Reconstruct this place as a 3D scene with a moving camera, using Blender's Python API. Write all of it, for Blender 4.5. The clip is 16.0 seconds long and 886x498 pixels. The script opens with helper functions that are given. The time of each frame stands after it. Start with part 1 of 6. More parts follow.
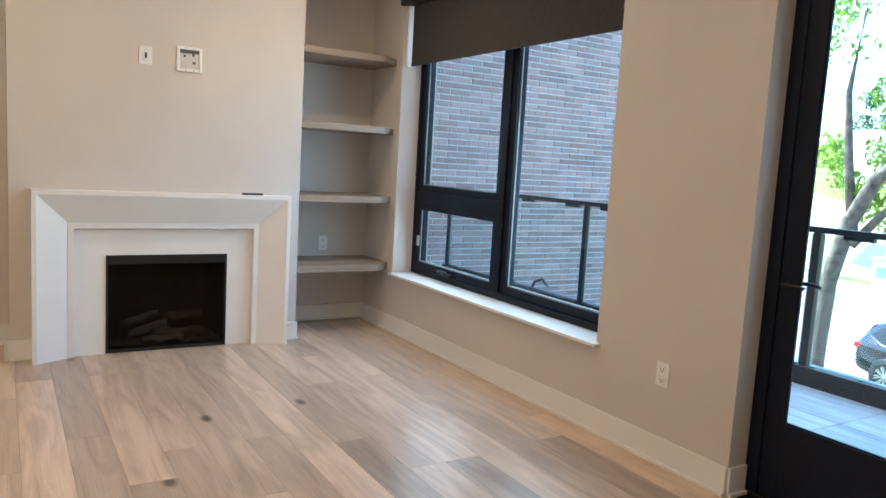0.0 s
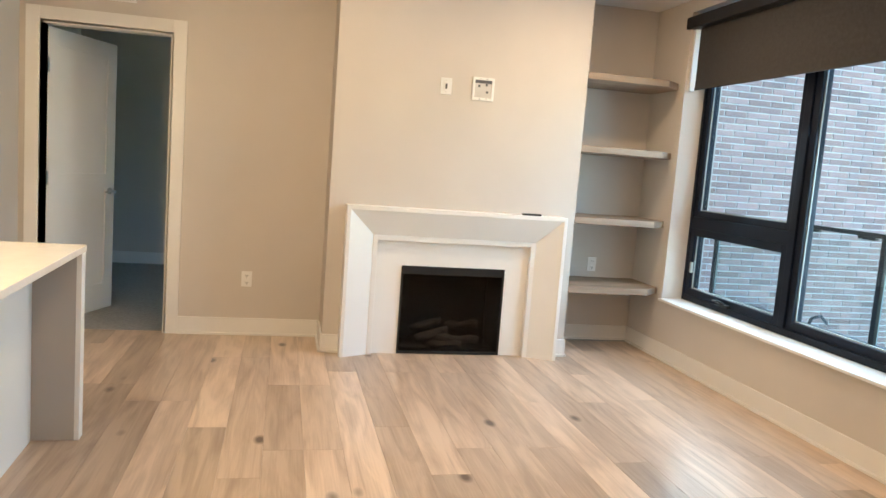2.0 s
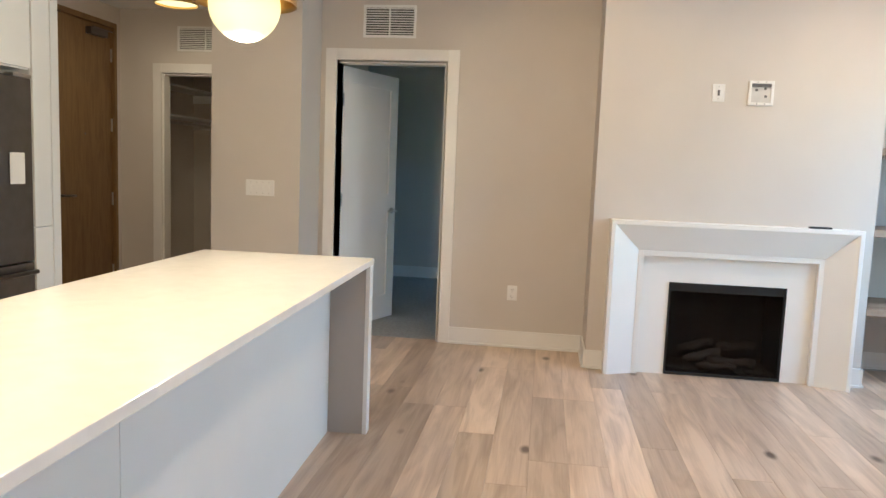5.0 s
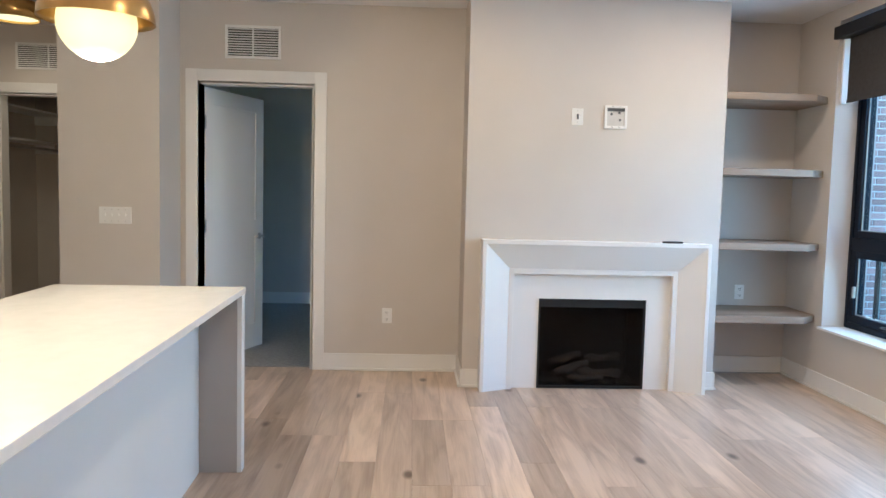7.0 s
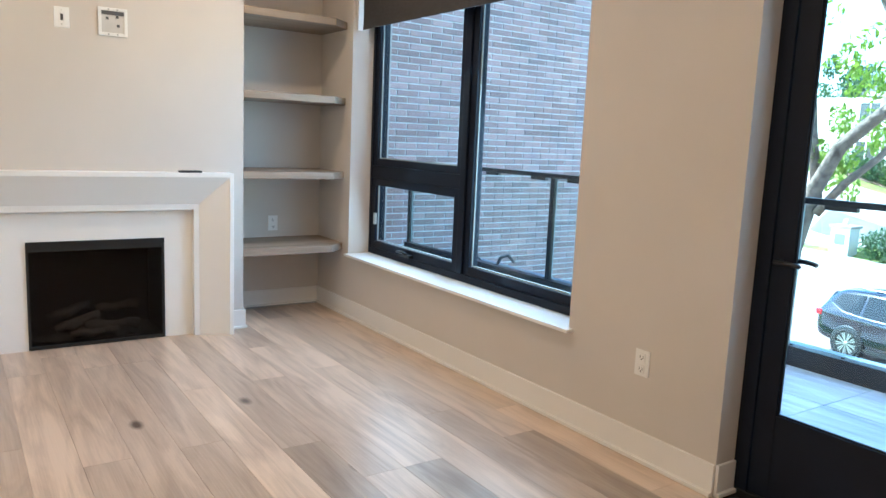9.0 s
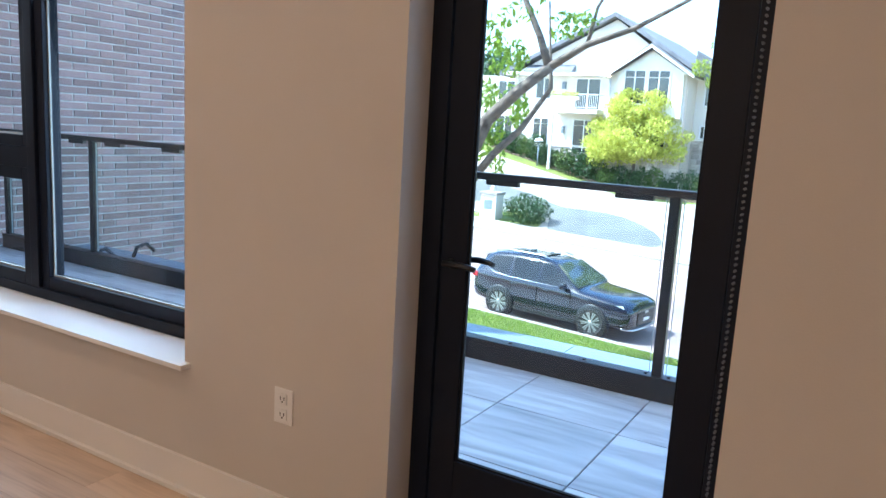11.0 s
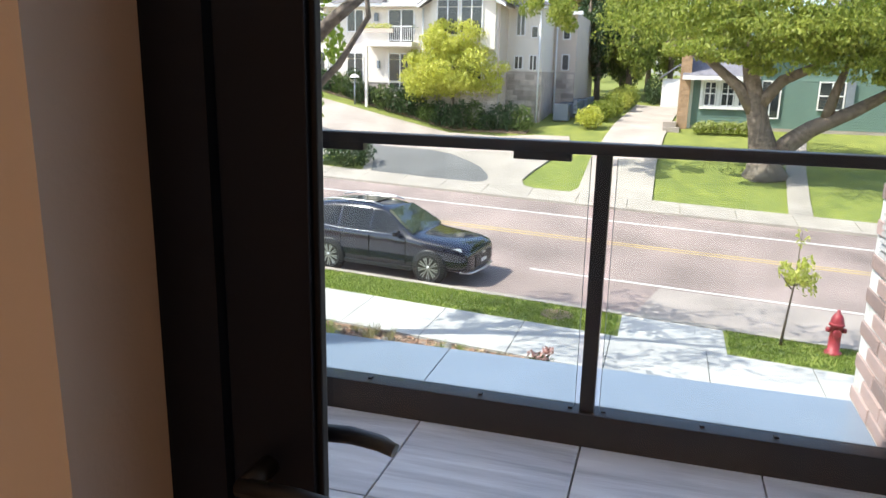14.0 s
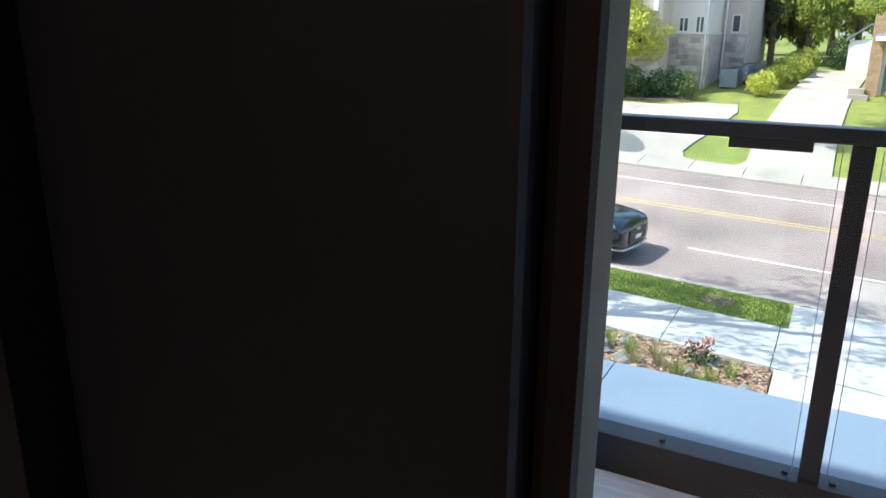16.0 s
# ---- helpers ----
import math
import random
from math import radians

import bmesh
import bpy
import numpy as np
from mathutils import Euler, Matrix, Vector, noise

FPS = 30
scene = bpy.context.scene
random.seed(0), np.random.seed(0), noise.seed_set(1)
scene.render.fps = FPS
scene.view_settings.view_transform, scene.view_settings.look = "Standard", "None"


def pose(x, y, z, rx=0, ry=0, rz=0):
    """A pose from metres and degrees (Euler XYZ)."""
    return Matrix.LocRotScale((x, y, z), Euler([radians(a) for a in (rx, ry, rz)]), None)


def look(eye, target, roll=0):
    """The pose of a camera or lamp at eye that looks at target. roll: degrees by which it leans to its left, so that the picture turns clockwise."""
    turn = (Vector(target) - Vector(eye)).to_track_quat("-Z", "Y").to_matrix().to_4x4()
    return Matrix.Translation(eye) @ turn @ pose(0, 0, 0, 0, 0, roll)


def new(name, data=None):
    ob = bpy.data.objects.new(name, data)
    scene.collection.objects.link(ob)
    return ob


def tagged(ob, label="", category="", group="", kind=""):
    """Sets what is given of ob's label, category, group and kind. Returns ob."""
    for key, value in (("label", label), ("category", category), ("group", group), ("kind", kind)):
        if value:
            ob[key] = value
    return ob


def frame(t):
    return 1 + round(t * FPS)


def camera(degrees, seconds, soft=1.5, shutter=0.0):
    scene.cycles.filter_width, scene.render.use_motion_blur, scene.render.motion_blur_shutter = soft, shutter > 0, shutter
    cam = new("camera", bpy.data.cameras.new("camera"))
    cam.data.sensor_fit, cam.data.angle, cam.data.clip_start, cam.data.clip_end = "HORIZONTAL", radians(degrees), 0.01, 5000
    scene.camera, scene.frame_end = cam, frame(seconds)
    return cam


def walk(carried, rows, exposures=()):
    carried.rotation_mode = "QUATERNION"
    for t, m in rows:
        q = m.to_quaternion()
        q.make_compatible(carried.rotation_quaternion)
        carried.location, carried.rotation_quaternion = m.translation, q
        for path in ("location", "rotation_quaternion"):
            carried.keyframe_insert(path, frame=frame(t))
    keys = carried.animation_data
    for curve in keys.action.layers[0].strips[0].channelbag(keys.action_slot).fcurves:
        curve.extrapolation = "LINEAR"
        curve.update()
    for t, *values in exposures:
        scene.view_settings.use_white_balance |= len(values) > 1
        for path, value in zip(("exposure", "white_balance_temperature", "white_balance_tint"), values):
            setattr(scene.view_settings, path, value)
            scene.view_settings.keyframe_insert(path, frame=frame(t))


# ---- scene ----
cam = camera(62.2, 16.0)
# seconds, eye, target, roll
PATH = [
    (0, (0.217, 0.349, 1.359), (1.248, 2.047, 1.127), 3.3),
    (0.5, (0.134, 0.343, 1.377), (1.055, 2.105, 1.155), 3.7),
    (1, (0.015, 0.335, 1.387), (0.823, 2.152, 1.174), 4.1),
    (1.5, (-0.065, 0.334, 1.39), (0.563, 2.22, 1.167), 4.1),
    (2, (-0.062, 0.305, 1.377), (0.37, 2.245, 1.152), 4.3),
    (2.5, (-0.024, 0.276, 1.361), (0.198, 2.25, 1.127), 4.3),
    (3, (-0.029, 0.285, 1.378), (0.014, 2.267, 1.118), 4.1),
    (3.5, (-0.047, 0.263, 1.351), (-0.166, 2.242, 1.087), 3.4),
    (4, (-0.072, 0.265, 1.355), (-0.31, 2.232, 1.082), 2.6),
    (4.2, (-0.069, 0.279, 1.355), (-0.34, 2.242, 1.086), 2.2),
    (6.3, (-0.122, 0.292, 1.386), (-0.309, 2.279, 1.249), 1.2),
    (6.5, (-0.124, 0.297, 1.385), (-0.25, 2.288, 1.248), 1.2),
    (7, (-0.126, 0.312, 1.375), (-0.038, 2.305, 1.224), 1.4),
    (7.5, (-0.048, 0.361, 1.356), (0.332, 2.316, 1.174), 2.0),
    (8, (0.148, 0.445, 1.375), (0.813, 2.317, 1.15), 2.6),
    (8.5, (0.287, 0.515, 1.36), (1.205, 2.272, 1.097), 2.9),
    (9, (0.449, 0.646, 1.342), (1.557, 2.284, 1.046), 2.5),
    (9.5, (0.536, 0.831, 1.36), (1.847, 2.308, 1.045), 2.3),
    (10, (0.747, 0.943, 1.341), (2.212, 2.259, 0.997), 1.9),
    (10.2, (0.849, 0.988, 1.321), (2.373, 2.24, 0.99), 2.6),
    (12.5, (1.908, 1.542, 1.317), (3.746, 2.191, 0.87), 0.9),
    (13, (2.098, 1.695, 1.316), (3.959, 2.267, 0.862), 1.0),
    (13.5, (2.271, 1.814, 1.306), (4.14, 2.355, 0.844), 1.1),
    (14, (2.474, 1.858, 1.299), (4.337, 2.414, 0.827), 1.2),
    (14.5, (2.659, 1.914, 1.304), (4.496, 2.535, 0.814), 1.6),
    (15, (2.803, 2.014, 1.299), (4.598, 2.734, 0.787), 1.7),
    (15.5, (2.895, 2.0785, 1.283), (4.639, 2.8965, 0.747), 1.4),
    (16, (2.939, 2.105, 1.287), (4.629, 3.014, 0.723), 0.5),
]
EXPOSURES = [(0, 2.65, 4950, -3), (0.6, 2.8, 5500, -4), (2.5, 3.2, 5350, -4), (4, 3.15, 5000, -4), (6.3, 3.0, 4550, -4), (7.4, 3.0, 4450, -3), (8, 3.0, 4800, -3), (9, 2.9, 4800, -4), (10.2, 2.65, 4800, 0), (12.3, 2.0, 6600, 20), (13.5, 1.8, 7300, 24), (14.2, 1.45, 6500, 18), (16, 1.6, 6200, 14)]
walk(cam, [(t, look(e, g, r)) for t, e, g, r in PATH], EXPOSURES)

# ---- world, sun, lamps ----
world = bpy.data.worlds.new("world")
scene.world = world
world.use_nodes = True
wn = world.node_tree
sky = wn.nodes.new("ShaderNodeTexSky")
sky.sky_type = 'NISHITA'
sky.sun_disc = False
SUN = Vector((-0.28, 0.52, 0.80)).normalized()
sky.sun_elevation = math.asin(SUN.z)
sky.sun_rotation = math.atan2(SUN.x, SUN.y)
sky.air_density, sky.dust_density = 1.0, 1.5
bgn = wn.nodes["Background"]
bgn.inputs["Strength"].default_value = 0.15
wn.links.new(sky.outputs[0], bgn.inputs[0])
sun_data = bpy.data.lights.new("sun", 'SUN')
sun_data.energy, sun_data.angle, sun_data.color = 3.2, radians(0.5), (1.0, 0.95, 0.86)
sun_ob = new("sun", sun_data)
sun_ob.matrix_world = look((0, 0, 30), tuple(Vector((0, 0, 30)) - SUN))

# daylight entering by the window and the glass door
for name, y_, z_, w_, h_, p_ in (("window_daylight", 4.30, 1.27, 2.0, 1.5, 4.4), ("door_daylight", 1.83, 1.32, 0.6, 1.85, 0.6)):
    dl = bpy.data.lights.new(name, 'AREA')
    dl.shape, dl.size, dl.size_y, dl.energy, dl.color = 'RECTANGLE', w_, h_, p_, (0.86, 0.95, 1.0)
    do = new(name, dl)
    do.matrix_world = look((3.16, y_, z_), (2.0, y_ - 0.25, z_ - 0.25))


# ---- materials ----
def mat(name, color, rough=0.6, metal=0.0, vary=0.06, scale=6.0, bump=0.0, bscale=60.0, spec=0.5, color2=None, rnd=0.0, coat=0.0):
    """Principled surface with mottling at two scales, optional fine relief and object-random tone."""
    m = bpy.data.materials.new(name)
    m.use_nodes = True
    nt = m.node_tree
    b = nt.nodes["Principled BSDF"]
    b.inputs["Roughness"].default_value = rough
    b.inputs["Metallic"].default_value = metal
    b.inputs["Specular IOR Level"].default_value = spec
    b.inputs["Coat Weight"].default_value = coat
    tc = nt.nodes.new("ShaderNodeTexCoord")
    n1 = nt.nodes.new("ShaderNodeTexNoise")
    n1.inputs["Scale"].default_value, n1.inputs["Detail"].default_value = scale, 8
    nt.links.new(tc.outputs["Object"], n1.inputs["Vector"])
    mix = nt.nodes.new("ShaderNodeMix")
    mix.data_type = 'RGBA'
    c2 = color2 or tuple(max(0.0, c * (1 - 3 * vary)) for c in color)
    c1 = color if color2 else tuple(min(1.0, c * (1 + vary)) for c in color)
    mix.inputs[6].default_value = (*c1, 1)
    mix.inputs[7].default_value = (*c2, 1)
    ramp = nt.nodes.new("ShaderNodeMapRange")
    ramp.inputs[1].default_value, ramp.inputs[2].default_value = 0.3, 0.75
    nt.links.new(n1.outputs[0], ramp.inputs[0])
    nt.links.new(ramp.outputs[0], mix.inputs[0])
    out = mix.outputs[2]
    if rnd:
        info = nt.nodes.new("ShaderNodeObjectInfo")
        hsv = nt.nodes.new("ShaderNodeHueSaturation")
        mr = nt.nodes.new("ShaderNodeMapRange")
        mr.inputs[3].default_value, mr.inputs[4].default_value = 1 - rnd, 1 + rnd
        nt.links.new(info.outputs["Random"], mr.inputs[0])
        nt.links.new(mr.outputs[0], hsv.inputs["Value"])
        nt.links.new(out, hsv.inputs["Color"])
        out = hsv.outputs[0]
    nt.links.new(out, b.inputs["Base Color"])
    if bump:
        n2 = nt.nodes.new("ShaderNodeTexNoise")
        n2.inputs["Scale"].default_value, n2.inputs["Detail"].default_value = bscale, 4
        nt.links.new(tc.outputs["Object"], n2.inputs["Vector"])
        bp = nt.nodes.new("ShaderNodeBump")
        bp.inputs["Strength"].default_value, bp.inputs["Distance"].default_value = bump, 0.02
        nt.links.new(n2.outputs[0], bp.inputs["Height"])
        nt.links.new(bp.outputs[0], b.inputs["Normal"])
    return m


def wood_mat(name, light, dark, rough=0.45, along='Y', rnd=0.14, knots=True, gscale=1.0, fine=0.20):
    """Timber with long grain, cathedral figure and small dark knots; tone differs per piece."""
    m = bpy.data.materials.new(name)
    m.use_nodes = True
    nt = m.node_tree
    b = nt.nodes["Principled BSDF"]
    b.inputs["Roughness"].default_value = rough
    tc = nt.nodes.new("ShaderNodeTexCoord")
    info = nt.nodes.new("ShaderNodeObjectInfo")
    off = nt.nodes.new("ShaderNodeVectorMath")
    off.operation = 'MULTIPLY_ADD'
    sc = nt.nodes.new("ShaderNodeCombineXYZ")
    mul = nt.nodes.new("ShaderNodeMath")
    mul.operation = 'MULTIPLY'
    mul.inputs[1].default_value = 37.0
    nt.links.new(info.outputs["Random"], mul.inputs[0])
    for k in range(3):
        nt.links.new(mul.outputs[0], sc.inputs[k])
    add = nt.nodes.new("ShaderNodeVectorMath")
    add.operation = 'ADD'
    nt.links.new(tc.outputs["Object"], add.inputs[0])
    nt.links.new(sc.outputs[0], add.inputs[1])
    mp = nt.nodes.new("ShaderNodeMapping")
    s = {'X': (1.1, 9, 9), 'Y': (9, 1.1, 9), 'Z': (9, 9, 1.1)}[along]
    mp.inputs["Scale"].default_value = tuple(v * gscale for v in s)
    nt.links.new(add.outputs[0], mp.inputs["Vector"])
    n1 = nt.nodes.new("ShaderNodeTexNoise")
    n1.inputs["Scale"].default_value, n1.inputs["Detail"].default_value, n1.inputs["Distortion"].default_value = 1.0, 7, 1.6
    nt.links.new(mp.outputs[0], n1.inputs["Vector"])
    mp2 = nt.nodes.new("ShaderNodeMapping")
    s2 = {'X': (1.6, 60, 60), 'Y': (60, 1.6, 60), 'Z': (60, 60, 1.6)}[along]
    mp2.inputs["Scale"].default_value = s2
    nt.links.new(add.outputs[0], mp2.inputs["Vector"])
    n2 = nt.nodes.new("ShaderNodeTexNoise")
    n2.inputs["Scale"].default_value, n2.inputs["Detail"].default_value = 2.0, 3
    nt.links.new(mp2.outputs[0], n2.inputs["Vector"])
    ramp = nt.nodes.new("ShaderNodeValToRGB")
    ramp.color_ramp.elements[0].position, ramp.color_ramp.elements[0].color = 0.28, (*dark, 1)
    ramp.color_ramp.elements[1].position, ramp.color_ramp.elements[1].color = 0.62, (*light, 1)
    mm = nt.nodes.new("ShaderNodeMath")
    mm.operation = 'MULTIPLY_ADD'
    mm.inputs[1].default_value = fine
    nt.links.new(n2.outputs[0], mm.inputs[0])
    sub = nt.nodes.new("ShaderNodeMath")
    sub.operation = 'SUBTRACT'
    sub.inputs[1].default_value = fine / 2
    nt.links.new(n1.outputs[0], sub.inputs[0])
    nt.links.new(sub.outputs[0], mm.inputs[2])
    nt.links.new(mm.outputs[0], ramp.inputs[0])
    hsv = nt.nodes.new("ShaderNodeHueSaturation")
    mr = nt.nodes.new("ShaderNodeMapRange")
    mr.inputs[3].default_value, mr.inputs[4].default_value = 1 - rnd, 1 + rnd
    nt.links.new(info.outputs["Random"], mr.inputs[0])
    nt.links.new(mr.outputs[0], hsv.inputs["Value"])
    nt.links.new(ramp.outputs[0], hsv.inputs["Color"])
    out = hsv.outputs[0]
    if knots:
        vo = nt.nodes.new("ShaderNodeTexVoronoi")
        vo.inputs["Scale"].default_value = 1.0
        mp3 = nt.nodes.new("ShaderNodeMapping")
        mp3.inputs["Scale"].default_value = {'X': (1.9, 3.6, 1), 'Y': (3.6, 1.9, 1), 'Z': (3.6, 1, 1.9)}[along]
        nt.links.new(add.outputs[0], mp3.inputs["Vector"])
        nt.links.new(mp3.outputs[0], vo.inputs["Vector"])
        kr = nt.nodes.new("ShaderNodeMapRange")
        kr.inputs[1].default_value, kr.inputs[2].default_value = 0.05, 0.13
        kr.inputs[3].default_value, kr.inputs[4].default_value = 0.85, 0.0
        nt.links.new(vo.outputs["Distance"], kr.inputs[0])
        kt = nt.nodes.new("ShaderNodeMath")
        kt.operation = 'GREATER_THAN'
        kt.inputs[1].default_value = 0.45
        sp = nt.nodes.new("ShaderNodeSeparateColor")
        nt.links.new(vo.outputs["Color"], sp.inputs[0])
        nt.links.new(sp.outputs[0], kt.inputs[0])
        km = nt.nodes.new("ShaderNodeMath")
        km.operation = 'MULTIPLY'
        nt.links.new(kt.outputs[0], km.inputs[0])
        nt.links.new(kr.outputs[0], km.inputs[1])
        kx = nt.nodes.new("ShaderNodeMix")
        kx.data_type = 'RGBA'
        nt.links.new(km.outputs[0], kx.inputs[0])
        nt.links.new(out, kx.inputs[6])
        kx.inputs[7].default_value = (0.05, 0.03, 0.02, 1)
        out = kx.outputs[2]
    nt.links.new(out, b.inputs["Base Color"])
    bp = nt.nodes.new("ShaderNodeBump")
    bp.inputs["Strength"].default_value, bp.inputs["Distance"].default_value = 0.12, 0.004
    nt.links.new(n2.outputs[0], bp.inputs["Height"])
    nt.links.new(bp.outputs[0], b.inputs["Normal"])
    return m


def glass_mat(name, tint=(0.92, 0.97, 0.97), gloss=0.9):
    m = bpy.data.materials.new(name)
    m.use_nodes = True
    nt = m.node_tree
    nt.nodes.remove(nt.nodes["Principled BSDF"])
    tr = nt.nodes.new("ShaderNodeBsdfTransparent")
    tr.inputs[0].default_value = (*tint, 1)
    gl = nt.nodes.new("ShaderNodeBsdfGlossy")
    gl.inputs["Roughness"].default_value = 0.01
    fr = nt.nodes.new("ShaderNodeLayerWeight")
    fr.inputs["Blend"].default_value = 0.5
    pw_ = nt.nodes.new("ShaderNodeMath")
    pw_.operation = 'POWER'
    pw_.inputs[1].default_value = 4.5
    mu = nt.nodes.new("ShaderNodeMath")
    mu.operation = 'MULTIPLY_ADD'
    mu.inputs[1].default_value, mu.inputs[2].default_value = 0.7 * gloss, 0.03 * gloss
    nt.links.new(fr.outputs["Facing"], pw_.inputs[0])
    mx = nt.nodes.new("ShaderNodeMixShader")
    nt.links.new(pw_.outputs[0], mu.inputs[0])
    nt.links.new(mu.outputs[0], mx.inputs[0])
    nt.links.new(tr.outputs[0], mx.inputs[1])
    nt.links.new(gl.outputs[0], mx.inputs[2])
    nt.links.new(mx.outputs[0], nt.nodes["Material Output"].inputs[0])
    return m


def glow_mat(name, color, strength):
    m = bpy.data.materials.new(name)
    m.use_nodes = True
    b = m.node_tree.nodes["Principled BSDF"]
    b.inputs["Base Color"].default_value = (0.55, 0.52, 0.46, 1)
    b.inputs["Emission Color"].default_value = (*color, 1)
    b.inputs["Emission Strength"].default_value = strength
    return m


def leaf_mat(name, c1, c2, trans=0.45):
    """Leaves: colour differs leaf by leaf, light passes through."""
    m = bpy.data.materials.new(name)
    m.use_nodes = True
    nt = m.node_tree
    b = nt.nodes["Principled BSDF"]
    b.inputs["Roughness"].default_value = 0.5
    geo = nt.nodes.new("ShaderNodeNewGeometry")
    mix = nt.nodes.new("ShaderNodeMix")
    mix.data_type = 'RGBA'
    mix.inputs[6].default_value, mix.inputs[7].default_value = (*c1, 1), (*c2, 1)
    nt.links.new(geo.outputs["Random Per Island"], mix.inputs[0])
    nt.links.new(mix.outputs[2], b.inputs["Base Color"])
    tl = nt.nodes.new("ShaderNodeBsdfTranslucent")
    nt.links.new(mix.outputs[2], tl.inputs[0])
    ms = nt.nodes.new("ShaderNodeMixShader")
    ms.inputs[0].default_value = trans
    nt.links.new(b.outputs[0], ms.inputs[1])
    nt.links.new(tl.outputs[0], ms.inputs[2])
    nt.links.new(ms.outputs[0], nt.nodes["Material Output"].inputs[0])
    return m


M_WALL = mat("wall_paint", (0.60, 0.555, 0.505), 0.75, vary=0.015, scale=2.0, bump=0.05, bscale=180, spec=0.25)
M_CEIL = mat("ceiling_paint", (0.80, 0.79, 0.77), 0.85, vary=0.01, scale=2.0, bump=0.05, bscale=120)
M_TRIM = mat("trim_paint", (0.78, 0.76, 0.73), 0.4, vary=0.012, scale=3.0)
M_WHITE = mat("white_paint", (0.82, 0.81, 0.79), 0.35, vary=0.012, scale=3.0)
M_QUARTZ = mat("white_quartz", (0.84, 0.82, 0.79), 0.16, vary=0.02, scale=14.0)
M_CAB = mat("cabinet_paint", (0.76, 0.77, 0.77), 0.35, vary=0.012, scale=2.0)
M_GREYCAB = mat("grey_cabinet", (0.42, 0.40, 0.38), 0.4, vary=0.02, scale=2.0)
M_PLANK = wood_mat("oak_floor", (0.57, 0.447, 0.338), (0.37, 0.277, 0.202), 0.3, 'Y', 0.27, fine=0.3)
M_SHELF = wood_mat("oak_shelf", (0.31, 0.235, 0.17), (0.20, 0.145, 0.10), 0.6, 'X', 0.05, knots=False)
M_DOORWOOD = wood_mat("walnut_door", (0.19, 0.115, 0.045), (0.13, 0.075, 0.03), 0.5, 'Z', 0.03, knots=False, gscale=2.0)
M_SUB = mat("subfloor", (0.06, 0.045, 0.035), 0.9)
M_BLACK = mat("black_aluminium", (0.004, 0.0075, 0.019), 0.5, vary=0.1, scale=4.0, spec=0.25)
M_BLACKM = mat("black_metal", (0.010, 0.010, 0.011), 0.45, vary=0.1, scale=5.0)
M_RAIL = mat("bronze_rail", (0.014, 0.0125, 0.0125), 0.4, vary=0.1, scale=5.0)
M_BEAD = mat("black_bead", (0.012, 0.013, 0.016), 0.5, vary=0.1, scale=9.0, spec=0.12)
M_EDGE = mat("glass_edge", (0.42, 0.47, 0.47), 0.25, vary=0.05, scale=9.0)
M_SEAL = mat("grey_gasket", (0.10, 0.10, 0.105), 0.4, vary=0.1, scale=9.0)
M_FABRIC = mat("shade_fabric", (0.045, 0.042, 0.042), 0.9, vary=0.08, scale=40.0, bump=0.3, bscale=500)
M_BRASS = mat("brushed_brass", (0.62, 0.41, 0.14), 0.28, metal=1.0, vary=0.06, scale=9.0)
M_CHROME = mat("brushed_nickel", (0.55, 0.54, 0.52), 0.3, metal=1.0, vary=0.05, scale=9.0)
M_STEEL = mat("dark_stainless", (0.20, 0.19, 0.185), 0.32, metal=1.0, vary=0.05, scale=9.0)
M_PLASTIC = mat("white_plastic", (0.80, 0.79, 0.77), 0.3, vary=0.01, scale=6.0)
M_DARK = mat("dark_void", (0.01, 0.01, 0.01), 0.8)
M_FIREBOX = mat("firebox_black", (0.007, 0.007, 0.007), 0.55, vary=0.15, scale=9.0, bump=0.2, bscale=60)
M_LOG = mat("ceramic_log", (0.10, 0.085, 0.075), 0.9, vary=0.2, scale=25.0, bump=0.8, bscale=70)
M_EMBER = mat("ember_bed", (0.05, 0.045, 0.042), 0.9, vary=0.25, scale=50.0, bump=1.0, bscale=90)
M_CARPET = mat("carpet", (0.42, 0.42, 0.41), 0.95, vary=0.08, scale=40.0, bump=0.8, bscale=250)
M_GLASS = glass_mat("window_glass")
M_RAILGLASS = glass_mat("rail_glass", (0.95, 0.98, 0.97), 0.8)
M_FIREGLASS = glass_mat("fire_glass", (0.6, 0.6, 0.6), 0.4)
M_GLOBE = glow_mat("opal_globe", (1.0, 0.66, 0.20), 0.17)
M_FLUSH = glow_mat("opal_diffuser", (1.0, 0.68, 0.26), 0.22)
M_CAN = glow_mat("downlight_lens", (1.0, 0.83, 0.62), 2.0)
M_TILE = wood_mat("porcelain_tile", (0.74, 0.74, 0.75), (0.33, 0.34, 0.37), 0.4, 'Y', 0.06, knots=False, gscale=0.6, fine=0.25)
M_BRICK = mat("brick", (0.45, 0.29, 0.25), 0.85, color2=(0.30, 0.245, 0.25), scale=3.0, bump=0.5, bscale=90, rnd=0.30)
M_MORTAR = mat("mortar", (0.80, 0.78, 0.75), 0.95, vary=0.08, scale=8.0, bump=0.4, bscale=120)
M_CAP = mat("grey_metal_cap", (0.20, 0.25, 0.325), 0.28, vary=0.03, scale=3.0)
M_ASPHALT = mat("asphalt", (0.30, 0.225, 0.20), 0.9, vary=0.14, scale=0.5, bump=0.3, bscale=60)
M_ASPHALT2 = mat("dark_asphalt", (0.15, 0.145, 0.14), 0.9, vary=0.10, scale=0.6, bump=0.3, bscale=60)
